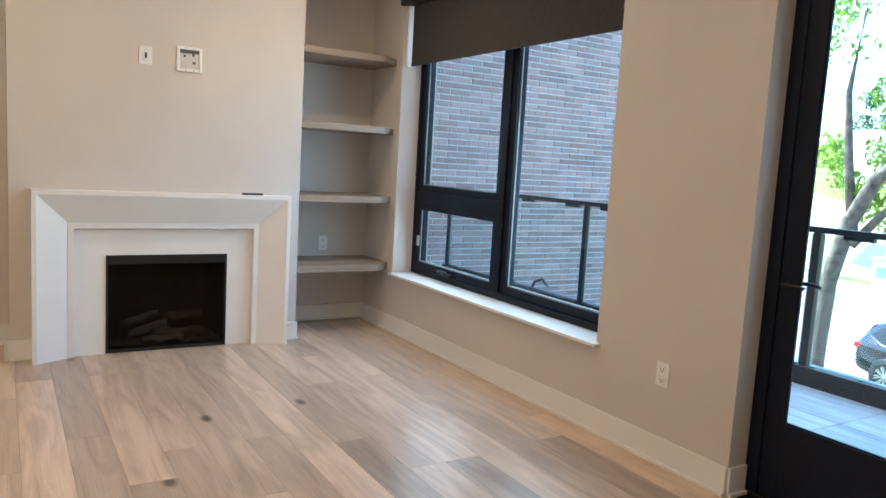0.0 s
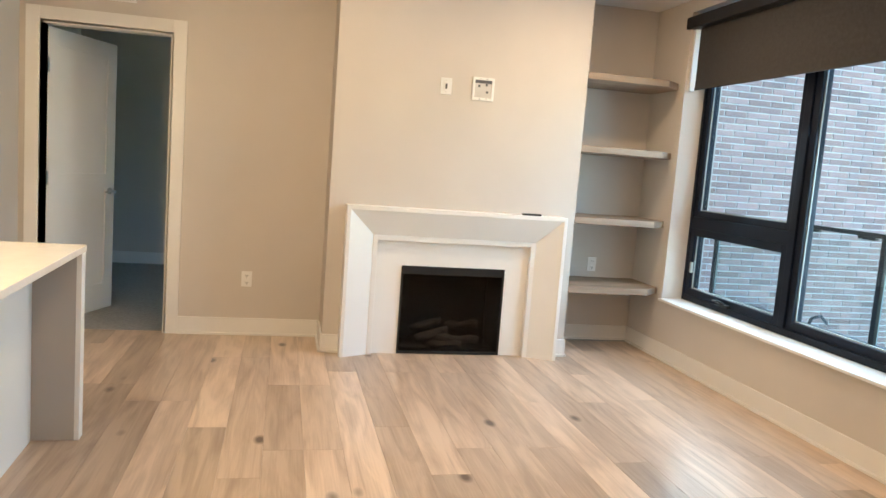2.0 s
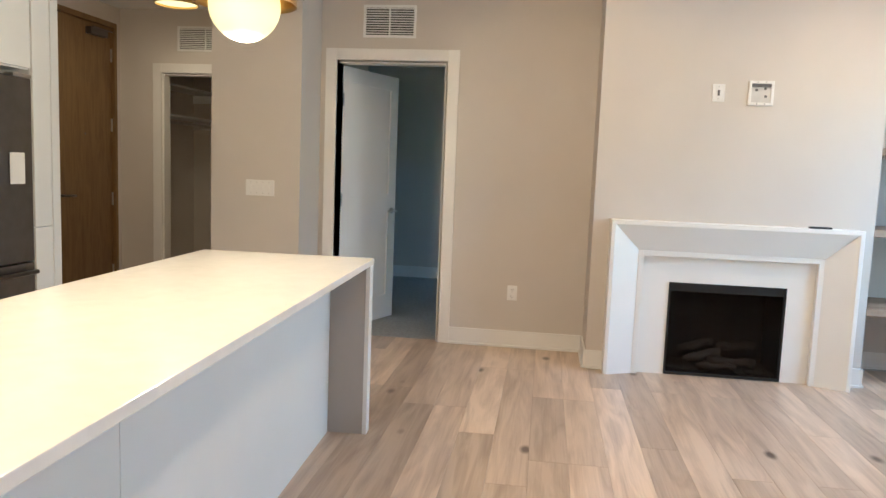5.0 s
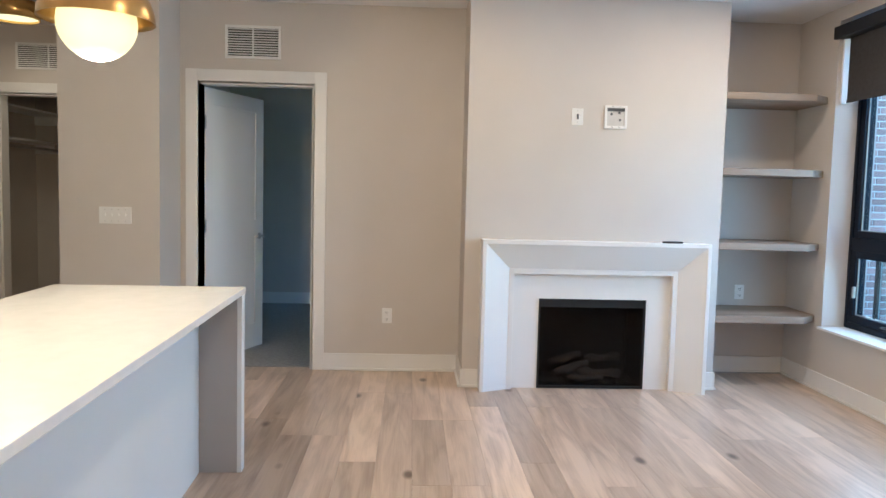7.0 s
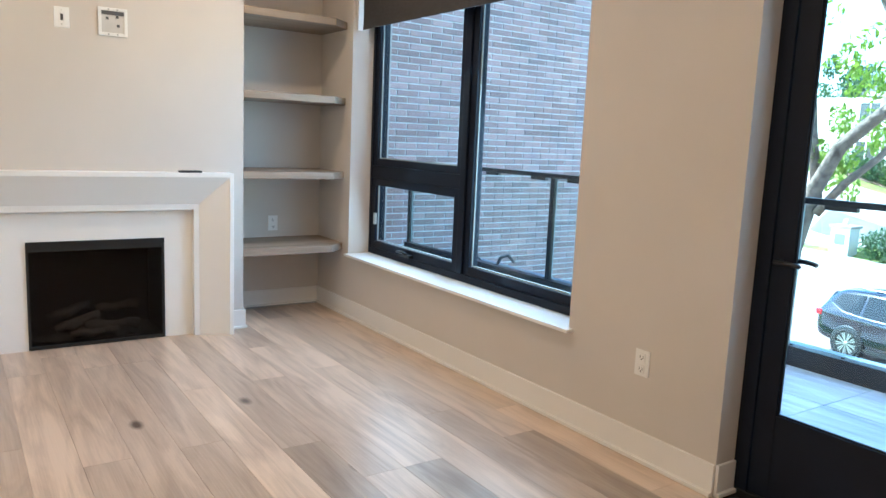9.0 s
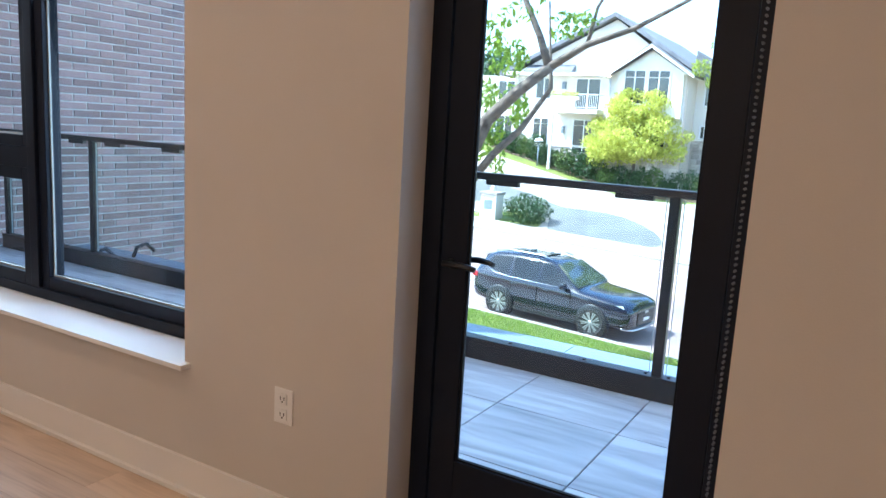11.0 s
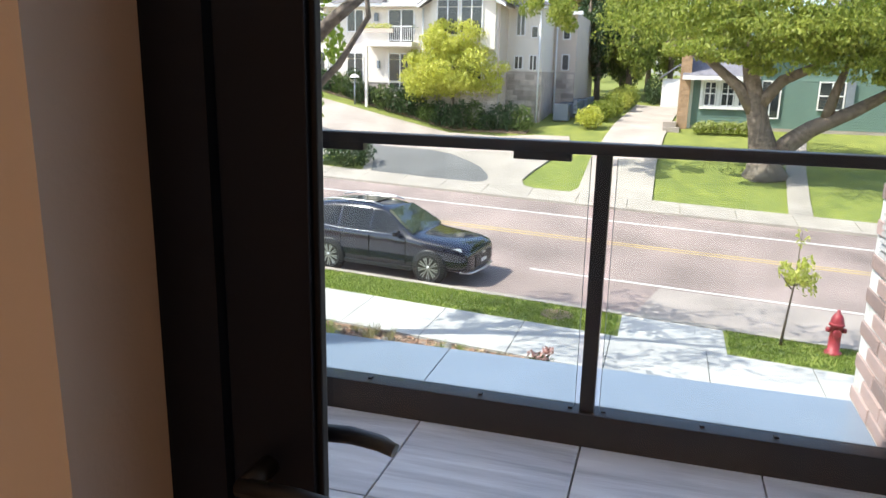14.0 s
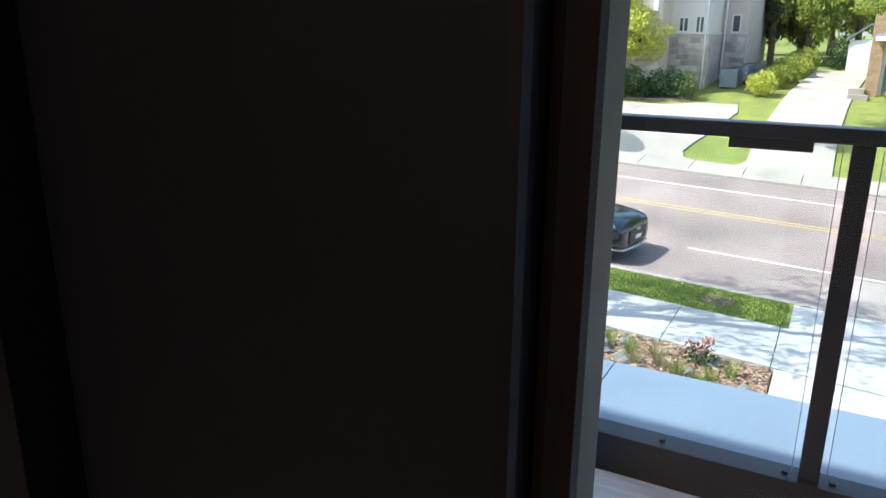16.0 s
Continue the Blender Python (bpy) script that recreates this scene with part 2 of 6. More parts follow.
M_CONC = mat("concrete", (0.375, 0.325, 0.275), 0.9, vary=0.09, scale=0.9, bump=0.15, bscale=50, rnd=0.04)
M_ASPHALT3 = mat("pale_asphalt", (0.36, 0.30, 0.265), 0.9, vary=0.10, scale=0.8, bump=0.3, bscale=60)
# concrete of the near walks: sunlight on them is put into this lighter colour
M_CONC2 = mat("sun_lightened_concrete", (0.47, 0.45, 0.42), 0.9, vary=0.06, scale=0.9, bump=0.15, bscale=50, rnd=0.04)
M_PAINTW = mat("road_white", (0.72, 0.70, 0.66), 0.8, vary=0.10, scale=3.0)
M_PAINTY = mat("road_yellow", (0.56, 0.39, 0.13), 0.8, vary=0.10, scale=3.0)
M_GRASS = mat("grass", (0.225, 0.25, 0.045), 0.95, color2=(0.11, 0.145, 0.027), scale=1.6, bump=1.0, bscale=30)
M_BLADE = leaf_mat("grass_blade", (0.27, 0.35, 0.05), (0.13, 0.21, 0.03), 0.35)
M_SOIL = mat("mulch", (0.42, 0.275, 0.18), 0.95, color2=(0.13, 0.085, 0.06), scale=13.0, bump=1.0, bscale=25)
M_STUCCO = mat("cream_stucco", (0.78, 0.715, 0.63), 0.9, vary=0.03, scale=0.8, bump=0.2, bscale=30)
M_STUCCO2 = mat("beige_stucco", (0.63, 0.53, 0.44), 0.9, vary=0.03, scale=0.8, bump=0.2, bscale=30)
M_STONE = mat("ashlar_stone", (0.52, 0.45, 0.39), 0.9, vary=0.12, scale=2.5, bump=0.5, bscale=14, rnd=0.32)
M_ROOF = mat("grey_shingle", (0.19, 0.185, 0.19), 0.9, vary=0.12, scale=3.0, bump=0.5, bscale=18)
M_ROOF2 = mat("slate_shingle", (0.20, 0.195, 0.215), 0.9, vary=0.12, scale=3.0, bump=0.5, bscale=18)
M_PANE = mat("dark_window_pane", (0.035, 0.045, 0.05), 0.08, vary=0.1, scale=1.0, spec=0.8)
M_GREEN = mat("green_siding", (0.13, 0.215, 0.175), 0.7, vary=0.04, scale=2.0)
M_TAN = mat("tan_brick", (0.42, 0.27, 0.16), 0.85, vary=0.15, scale=6.0, bump=0.4, bscale=30)
M_BARK = mat("bark", (0.25, 0.20, 0.155), 0.95, color2=(0.075, 0.058, 0.045), scale=7.0, bump=1.0, bscale=14)
M_BARKS = mat("young_bark", (0.16, 0.12, 0.09), 0.9, vary=0.15, scale=18.0)
M_LEAF = leaf_mat("leaf_green", (0.15, 0.22, 0.03), (0.46, 0.50, 0.10), 0.55)
M_LEAFH = leaf_mat("leaf_hedge", (0.07, 0.12, 0.025), (0.16, 0.22, 0.05), 0.35)
M_LEAFY = leaf_mat("leaf_yellow", (0.42, 0.47, 0.07), (0.72, 0.70, 0.17), 0.55)
M_LEAFB = leaf_mat("leaf_bright", (0.16, 0.26, 0.03), (0.30, 0.40, 0.05), 0.55)
M_LEAFD = leaf_mat("leaf_dark", (0.025, 0.06, 0.018), (0.06, 0.11, 0.03), 0.3)
M_LEAFR = leaf_mat("leaf_red", (0.20, 0.06, 0.03), (0.14, 0.12, 0.03), 0.4)
M_HYDR = leaf_mat("hydrangea_bloom", (0.34, 0.40, 0.12), (0.50, 0.52, 0.22), 0.3)
M_STRAW = leaf_mat("straw_grass", (0.34, 0.27, 0.13), (0.22, 0.24, 0.09), 0.3)
M_CARPAINT = mat("navy_car_paint", (0.005, 0.007, 0.018), 0.12, vary=0.03, scale=2.0, spec=0.5, coat=0.6)
M_CARGLASS = mat("car_glass", (0.008, 0.010, 0.011), 0.05, vary=0.02, scale=2.0, spec=0.4)
M_CARGLASS2 = mat("windscreen_glass", (0.05, 0.065, 0.055), 0.04, vary=0.2, scale=3.0, spec=0.9)
M_TYRE = mat("tyre_rubber", (0.02, 0.02, 0.02), 0.85, vary=0.1, scale=9.0)
M_RIM = mat("alloy_rim", (0.60, 0.60, 0.62), 0.3, metal=0.9, vary=0.04, scale=9.0)
M_TAIL = mat("tail_light_red", (0.45, 0.02, 0.03), 0.15, vary=0.04, scale=9.0)
M_LAMPG = mat("headlight_glass", (0.55, 0.58, 0.60), 0.1, vary=0.04, scale=9.0)
M_RED = mat("hydrant_red", (0.36, 0.035, 0.045), 0.5, vary=0.12, scale=9.0)
M_TIMBER = mat("dark_timber", (0.075, 0.062, 0.055), 0.85, vary=0.2, scale=8.0, bump=0.4, bscale=30)
M_BLUEGREY = mat("utility_grey", (0.20, 0.23, 0.26), 0.6, vary=0.06, scale=3.0)


# ---- mesh helpers ----
def box(bm, x0, x1, y0, y1, z0, z1, bev=0.0):
    v = [bm.verts.new(p) for p in ((x0, y0, z0), (x1, y0, z0), (x1, y1, z0), (x0, y1, z0), (x0, y0, z1), (x1, y0, z1), (x1, y1, z1), (x0, y1, z1))]
    fs = [bm.faces.new([v[k] for k in q]) for q in ((3, 2, 1, 0), (4, 5, 6, 7), (0, 1, 5, 4), (1, 2, 6, 5), (2, 3, 7, 6), (3, 0, 4, 7))]
    if bev:
        es = {e for f in fs for e in f.edges}
        bmesh.ops.bevel(bm, geom=list(es), offset=bev, segments=2, profile=0.6, affect='EDGES', clamp_overlap=True)
    return bm


def tube(bm, p0, p1, r0, r1=None, n=12, caps=True):
    p0, p1 = Vector(p0), Vector(p1)
    r1 = r0 if r1 is None else r1
    q = (p1 - p0).to_track_quat('Z', 'Y')
    rings = []
    for p, r in ((p0, r0), (p1, r1)):
        rings.append([bm.verts.new(p + q @ Vector((r * math.cos(2 * math.pi * k / n), r * math.sin(2 * math.pi * k / n), 0))) for k in range(n)])
    for k in range(n):
        f = bm.faces.new((rings[0][k], rings[0][(k + 1) % n], rings[1][(k + 1) % n], rings[1][k]))
        f.smooth = True
    if caps:
        bm.faces.new(rings[0][::-1])
        bm.faces.new(rings[1])
    return bm


def path_tube(bm, pts, radii, n=10):
    """A tapered limb through points."""
    pts = [Vector(p) for p in pts]
    rings = []
    for k, p in enumerate(pts):
        d = (pts[min(k + 1, len(pts) - 1)] - pts[max(k - 1, 0)]).normalized()
        q = d.to_track_quat('Z', 'Y')
        rings.append([bm.verts.new(p + q @ Vector((radii[k] * (1 + 0.08 * math.sin(5 * a + k)) * math.cos(2 * math.pi * a / n), radii[k] * math.sin(2 * math.pi * a / n), 0))) for a in range(n)])
    for k in range(len(pts) - 1):
        for a in range(n):
            f = bm.faces.new((rings[k][a], rings[k][(a + 1) % n], rings[k + 1][(a + 1) % n], rings[k + 1][a]))
            f.smooth = True
    bm.faces.new(rings[0][::-1])
    bm.faces.new(rings[-1])
    return bm


def lathe(bm, prof, n=32, c=(0, 0, 0), axis='Z'):
    rings = []
    for r, h in prof:
        ring = []
        for k in range(n):
            a = 2 * math.pi * k / n
            if axis == 'Z':
                p = (c[0] + r * math.cos(a), c[1] + r * math.sin(a), c[2] + h)
            elif axis == 'X':
                p = (c[0] + h, c[1] + r * math.cos(a), c[2] + r * math.sin(a))
            else:
                p = (c[0] + r * math.sin(a), c[1] + h, c[2] + r * math.cos(a))
            ring.append(bm.verts.new(p))
        rings.append(ring)
    for i in range(len(rings) - 1):
        for k in range(n):
            f = bm.faces.new((rings[i][k], rings[i][(k + 1) % n], rings[i + 1][(k + 1) % n], rings[i + 1][k]))
            f.smooth = True
    return bm


def prism(bm, poly, axis, a0, a1):
    """Extrude a polygon of 2D points along an axis. Points are the other two axes in xyz order."""
    def P(p, h):
        return {'x': (h, p[0], p[1]), 'y': (p[0], h, p[1]), 'z': (p[0], p[1], h)}[axis]
    lo = [bm.verts.new(P(p, a0)) for p in poly]
    hi = [bm.verts.new(P(p, a1)) for p in poly]
    n = len(poly)
    bm.faces.new(lo[::-1])
    bm.faces.new(hi)
    for k in range(n):
        bm.faces.new((lo[k], lo[(k + 1) % n], hi[(k + 1) % n], hi[k]))
    bmesh.ops.recalc_face_normals(bm, faces=bm.faces)
    return bm


def obj(name, bm, material):
    me = bpy.data.meshes.new(name)
    bm.normal_update()
    bm.to_mesh(me)
    bm.free()
    me.materials.append(material)
    return new(name, me)


def part(name, bm, material, parent, label="", at=None):
    ob = obj(name, bm, material)
    ob.parent = parent
    if at is not None:
        ob.location = at
    if label:
        ob["label"] = label
    return ob


def B(*a, **k):
    return box(bmesh.new(), *a, **k)


def T(*a, **k):
    return tube(bmesh.new(), *a, **k)


def thing(name, at, label, category, group="", rz=0.0):
    e = new(name)
    e.matrix_world = pose(*at, 0, 0, rz)
    return tagged(e, label, category, group)


def struct(name, bm, material, label="", category=""):
    return tagged(obj(name, bm, material), label, category, kind="structure")


def boxes(*bs):
    bm = bmesh.new()
    for b in bs:
        box(bm, *b)
    return bm

# ---- room shell ----
CEIL = 2.757
WX = 2.884      # inner face of the window wall
OX = 3.20       # outer face of the window wall
FB = 5.92       # wall with the bedroom door
AB = 6.03       # back of the shelf alcove
WN = (3.14, 5.50, 0.475, 2.66)   # window opening: y0, y1, sill, head
DR = (1.40, 2.28, 0.0, 2.50)     # balcony door opening

struct("subfloor", B(-7.0, OX, -3.2, 6.2, -0.20, -0.016), M_SUB, "dark subfloor below the oak boards", "floor")
struct("ceiling", B(-7.0, OX, -3.2, 10.2, CEIL, CEIL + 0.15), M_CEIL, "smooth white painted ceiling", "ceiling")
struct("wall_east", boxes((WX, OX, -3.2, DR[0], -0.2, CEIL), (WX, OX, DR[0], DR[1], DR[3], CEIL), (WX, OX, DR[1], WN[0], -0.2, CEIL),
       (WX, OX, WN[0], WN[1], -0.2, WN[2] - 0.018), (WX, OX, WN[0], WN[1], WN[3], CEIL), (WX, OX, WN[1], 6.3, -0.2, CEIL),
       (WX, OX, 6.3, 8.2, -0.2, 0.3), (WX, OX, 6.3, 8.2, 2.6, CEIL), (WX, OX, 8.2, 9.5, -0.2, CEIL)), M_WALL,
       "greige painted wall with window and balcony door openings", "wall")
struct("wall_north", boxes((-0.875, 0.255, FB, FB + 0.12, 0, CEIL), (-1.86, -1.71, FB, FB + 0.12, 0, CEIL), (-1.71, -0.875, FB, FB + 0.12, 2.155, CEIL),
       (2.08, WX, AB, AB + 0.12, 0, CEIL)), M_WALL, "greige painted wall with bedroom doorway", "wall")
struct("chimney_breast", boxes((0.255, 0.795, 5.47, 6.15, 0, CEIL), (1.565, 2.08, 5.47, 6.15, 0, CEIL), (0.795, 1.565, 5.47, 6.15, 0.65, CEIL), (0.795, 1.565, 5.90, 6.15, 0, 0.65)), M_WALL,
       "projecting greige chimney breast above the fireplace", "wall")
struct("wall_switch", B(-2.54, -1.86, 5.46, 6.30, 0, CEIL), M_WALL, "greige wall end carrying the switch plate", "wall")
CL = (-3.77, -2.95)
struct("wall_closet", boxes((-4.20, CL[0], 7.0, 7.12, 0, CEIL), (CL[1], -2.30, 7.0, 7.12, 0, CEIL), (CL[0], CL[1], 7.0, 7.12, 2.155, CEIL), (-2.54, -2.42, 6.30, 7.0, 0, CEIL)), M_WALL,
       "greige hallway wall with closet opening", "wall")
struct("wall_closet_inside", boxes((-4.32, -4.20, 7.12, 8.5, 0, CEIL), (-2.92, -2.80, 7.12, 8.5, 0, CEIL), (-4.32, -2.80, 8.5, 8.6, 0, CEIL)), M_WALL, "greige walls inside the closet", "wall")
struct("wall_west", boxes((-4.35, -4.20, 4.9, 6.02, 0, CEIL), (-4.35, -4.20, 6.93, 7.12, 0, CEIL), (-4.35, -4.20, 6.02, 6.93, 2.60, CEIL), (-4.35, -4.20, -3.2, 4.9, 0, CEIL), (-4.6, -4.5, 6.02, 6.93, 0, CEIL)), M_WALL,
       "greige wall holding the entry door", "wall")
struct("wall_south", B(-4.35, OX, -3.3, -3.2, -0.2, CEIL), M_WALL, "plain greige wall behind the walk", "wall")
# bedroom
struct("bedroom_floor", B(-2.45, WX, FB + 0.06, 9.3, -0.05, 0.006), M_CARPET, "grey cut-pile bedroom carpet", "carpet")
struct("wall_bedroom_back", B(-2.45, OX, 9.2, 9.32, 0, CEIL), M_WALL, "greige bedroom wall in shade", "wall")
struct("wall_bedroom_side", B(-2.42, -2.30, 6.30, 9.2, 0, CEIL), M_WALL, "greige bedroom side wall", "wall")
struct("closet_floor", B(-4.2, -2.43, 6.2, 8.5, -0.05, -0.004), M_PLANK, "oak floor inside the hall closet", "floor")
struct("bedroom_baseboard", boxes((-2.30, WX, 9.185, 9.2, 0.006, 0.14), (-2.30, -2.285, 6.3, 9.185, 0.006, 0.14)), M_TRIM, "white bedroom baseboard", "baseboard")


def baseboard(segs, label="white stepped baseboard along the wall"):
    """Each run: x0, x1, y0, y1 of the board, which is 14 cm tall with a shoe moulding."""
    for x0, x1, y0, y1, sx, sy in segs:
        bm = bmesh.new()
        box(bm, x0, x1, y0, y1, 0, 0.130, 0.002)
        box(bm, x0 + min(sx, 0) * 0.014, x1 + max(sx, 0) * 0.014, y0 + min(sy, 0) * 0.014, y1 + max(sy, 0) * 0.014, 0.0, 0.018, 0.004)
        struct("baseboard", bm, M_TRIM, label, "baseboard")


baseboard([
    (WX - 0.014, WX, DR[1], AB - 0.014, -1, 0), (WX - 0.014, WX, -3.2, DR[0], -1, 0), (WX, 2.996, DR[1] - 0.014, DR[1], 0, -1),
    (-0.785, 0.241, FB - 0.014, FB, 0, -1), (0.241, 0.255, 5.456, FB, -1, 0), (0.255, 0.372, 5.456, 5.47, 0, -1), (1.975, 2.08, 5.456, 5.47, 0, -1),
    (2.08, 2.094, 5.456, AB - 0.014, 1, 0), (2.08, WX, AB - 0.014, AB, 0, -1), (-2.54, -1.846, 5.446, 5.46, 0, -1), (-1.86, -1.846, 5.46, FB - 0.014, 1, 0),
    (-4.2, -3.86, 6.986, 7.0, 0, -1), (-2.86, -2.54, 6.986, 7.0, 0, -1)])


def casing(name, x0, x1, y, top, w=0.088, t=0.018):
    """Door lining and casing round an opening in a wall that faces -y."""
    bm = bmesh.new()
    box(bm, x0 - w, x0, y - t, y, 0, top + w, 0.003)
    box(bm, x1, x1 + w, y - t, y, 0, top + w, 0.003)
    box(bm, x0, x1, y - t, y, top, top + w, 0.003)
    box(bm, x0, x0 + 0.02, y, y + 0.12, 0, top)
    box(bm, x1 - 0.02, x1, y, y + 0.12, 0, top)
    box(bm, x0 + 0.02, x1 - 0.02, y, y + 0.12, top - 0.02, top)
    return struct(name, bm, M_TRIM, "white painted door casing", "trim")


casing("door_casing", -1.73, -0.865, FB, 2.165)
casing("closet_casing", CL[0], CL[1], 7.0, 2.165)


def interior_door():
    """White two-panel leaf standing open into the bedroom, with lever and hinges."""
    d = thing("door_1", (-1.708, FB + 0.10, 0.012), "white two-panel interior door standing open into the bedroom", "door", rz=69)
    d["kind"] = "structure"
    w, h = 0.81, 2.125
    bm = bmesh.new()
    box(bm, 0, 0.115, 0, 0.035, 0, h)
    box(bm, w - 0.115, w, 0, 0.035, 0, h)
    for z0, z1 in ((0, 0.21), (0.98, 1.10), (h - 0.12, h)):
        box(bm, 0.115, w - 0.115, 0, 0.035, z0, z1)
    part("door_leaf", bm, M_WHITE, d)
    for z0, z1 in ((0.21, 0.98), (1.10, h - 0.12)):
        part("panel", B(0.115, w - 0.115, 0.009, 0.026, z0, z1), M_WHITE, d)
    for s in (-1, 1):
        y = 0.0 if s < 0 else 0.035
        bm = bmesh.new()
        tube(bm, (w - 0.065, y, 0.96), (w - 0.065, y + s * 0.008, 0.96), 0.027, n=20)
        tube(bm, (w - 0.065, y + s * 0.008, 0.96), (w - 0.065, y + s * 0.05, 0.96), 0.010)
        path_tube(bm, [(w - 0.06, y + s * 0.05, 0.96), (w - 0.12, y + s * 0.052, 0.962), (w - 0.18, y + s * 0.048, 0.956)], [0.010, 0.009, 0.007])
        part("door_handle", bm, M_CHROME, d, "brushed nickel lever handle")
    for z in (0.25, 1.07, 1.86):
        part("hinge", boxes((-0.018, 0.004, -0.012, 0.03, z - 0.05, z + 0.05)), M_CHROME, d, "nickel butt hinge")


interior_door()


def floor_vent(name, x0, x1, z0, z1, y, label):
    v = tagged(new(name), label, "vent")
    v.location = (x0, y, z0)
    w, h = x1 - x0, z1 - z0
    bm = bmesh.new()
    for b in ((0, 0.02, 0, h), (w - 0.02, w, 0, h), (0.02, w - 0.02, 0, 0.02), (0.02, w - 0.02, h - 0.02, h), (w / 2 - 0.006, w / 2 + 0.006, 0.02, h - 0.02)):
        box(bm, b[0], b[1], -0.012, 0, b[2], b[3], 0.002)
    part("frame", bm, M_PLASTIC, v)
    part("backing", B(0.02, w - 0.02, -0.0025, -0.0005, 0.02, h - 0.02), M_DARK, v, "dark duct behind the slats")
    n = 11
    sl = None
    for k in range(n):
        z = 0.03 + (h - 0.06) * k / (n - 1)
        if sl is None:
            bm = bmesh.new()
            prism(bm, [(-0.010, -0.003), (-0.009, -0.001), (-0.003, 0.008), (-0.003, 0.006)], 'x', 0.02, w - 0.02)
            sl = part("slat", bm, M_PLASTIC, v, at=(0, 0, z))
        else:
            o = new("slat", sl.data)
            o.parent, o.location = v, (0, 0, z)


floor_vent("wall_vent", -1.53, -1.12, 2.337, 2.58, FB, "white louvred return air vent above the bedroom door")
floor_vent("hall_vent", -3.61, -3.05, 2.37, 2.60, 7.0, "white louvred air vent above the hall closet")


def outlet(at, rz, label="white duplex wall outlet"):
    o = thing("wall_outlet", at, label, "outlet", "outlets", rz)
    part("plate", B(-0.038, 0.038, -0.006, 0, -0.058, 0.058, 0.003), M_PLASTIC, o)
    for z in (-0.026, 0.026):
        bm = B(-0.017, 0.017, -0.010, -0.006, z - 0.017, z + 0.017, 0.002)
        r = part("receptacle", bm, M_PLASTIC, o)
        part("slot", boxes((-0.009, -0.006, -0.0108, -0.0102, z - 0.004, z + 0.007), (0.006, 0.009, -0.0108, -0.0102, z - 0.004, z + 0.007), (-0.003, 0.003, -0.0108, -0.0102, z - 0.012, z - 0.007)), M_DARK, r, "dark socket slots")


outlet((-0.298, FB, 0.427), 0)
outlet((2.50, AB, 0.648), 0, "white duplex outlet between the alcove shelves")
outlet((WX, 2.68, 0.43), -90, "white duplex outlet on the window wall")
outlet((-3.15, 8.5, 0.43), 0, "white duplex outlet inside the closet")


def switch_plate(at, gangs, label):
    s = thing("switch_plate", at, label, "switch")
    w = 0.035 + 0.046 * gangs
    part("plate", B(-w / 2, w / 2, -0.006, 0, -0.058, 0.058, 0.003), M_PLASTIC, s)
    for k in range(gangs):
        x = (k - (gangs - 1) / 2) * 0.046
        bm = bmesh.new()
        if gangs > 1:
            box(bm, x - 0.005, x + 0.005, -0.016, -0.006, -0.004, 0.012, 0.002)
        else:
            box(bm, x - 0.016, x + 0.016, -0.010, -0.006, -0.033, 0.033, 0.002)
        part("toggle", bm, M_PLASTIC, s)
        for z in (0.036, -0.042):
            part("screw", B(x - 0.003, x + 0.003, -0.0072, -0.006, z, z + 0.006), M_CHROME, s)
    return s


switch_plate((-2.16, 5.46, 1.17), 4, "white four-gang toggle switch plate")
sp = switch_plate((1.022, 5.47, 1.934), 1, "white single switch plate above the mantel")
part("key", B(-0.007, 0.007, -0.0125, -0.010, -0.018, 0.018), M_SEAL, sp, "grey rocker with small marks")

# recessed television box
tb = thing("media_box", (1.292, 5.47, 1.938), "white recessed television cable box in the wall", "wall box")
bm = bmesh.new()
for b in ((-0.08, 0.08, -0.08, -0.062), (-0.08, 0.08, 0.062, 0.08), (-0.08, -0.062, -0.062, 0.062), (0.062, 0.08, -0.062, 0.062)):
    box(bm, b[0], b[1], -0.012, 0, b[2], b[3], 0.002)
part("frame", bm, M_PLASTIC, tb)
# the recess is shallow, so its top shade is a grey strip
part("shadow_lip", B(-0.062, 0.062, -0.010, -0.003, 0.040, 0.062), M_SEAL, tb, "dark strip standing for the shade under the recess top")
part("recess", B(-0.062, 0.062, -0.003, -0.001, -0.062, 0.062), mat("recess_plastic", (0.62, 0.60, 0.57), 0.5), tb)
for x, z in ((-0.03, 0.02), (0.025, 0.03), (0.03, -0.02)):
    part("port", B(x - 0.008, x + 0.008, -0.006, -0.003, z - 0.008, z + 0.008, 0.001), M_SEAL, tb)
for x in (-0.025, 0.025):
    for z in (-0.071, 0.071):
        part("screw", B(x - 0.003, x + 0.003, -0.0135, -0.012, z - 0.003, z + 0.003), M_SEAL, tb)


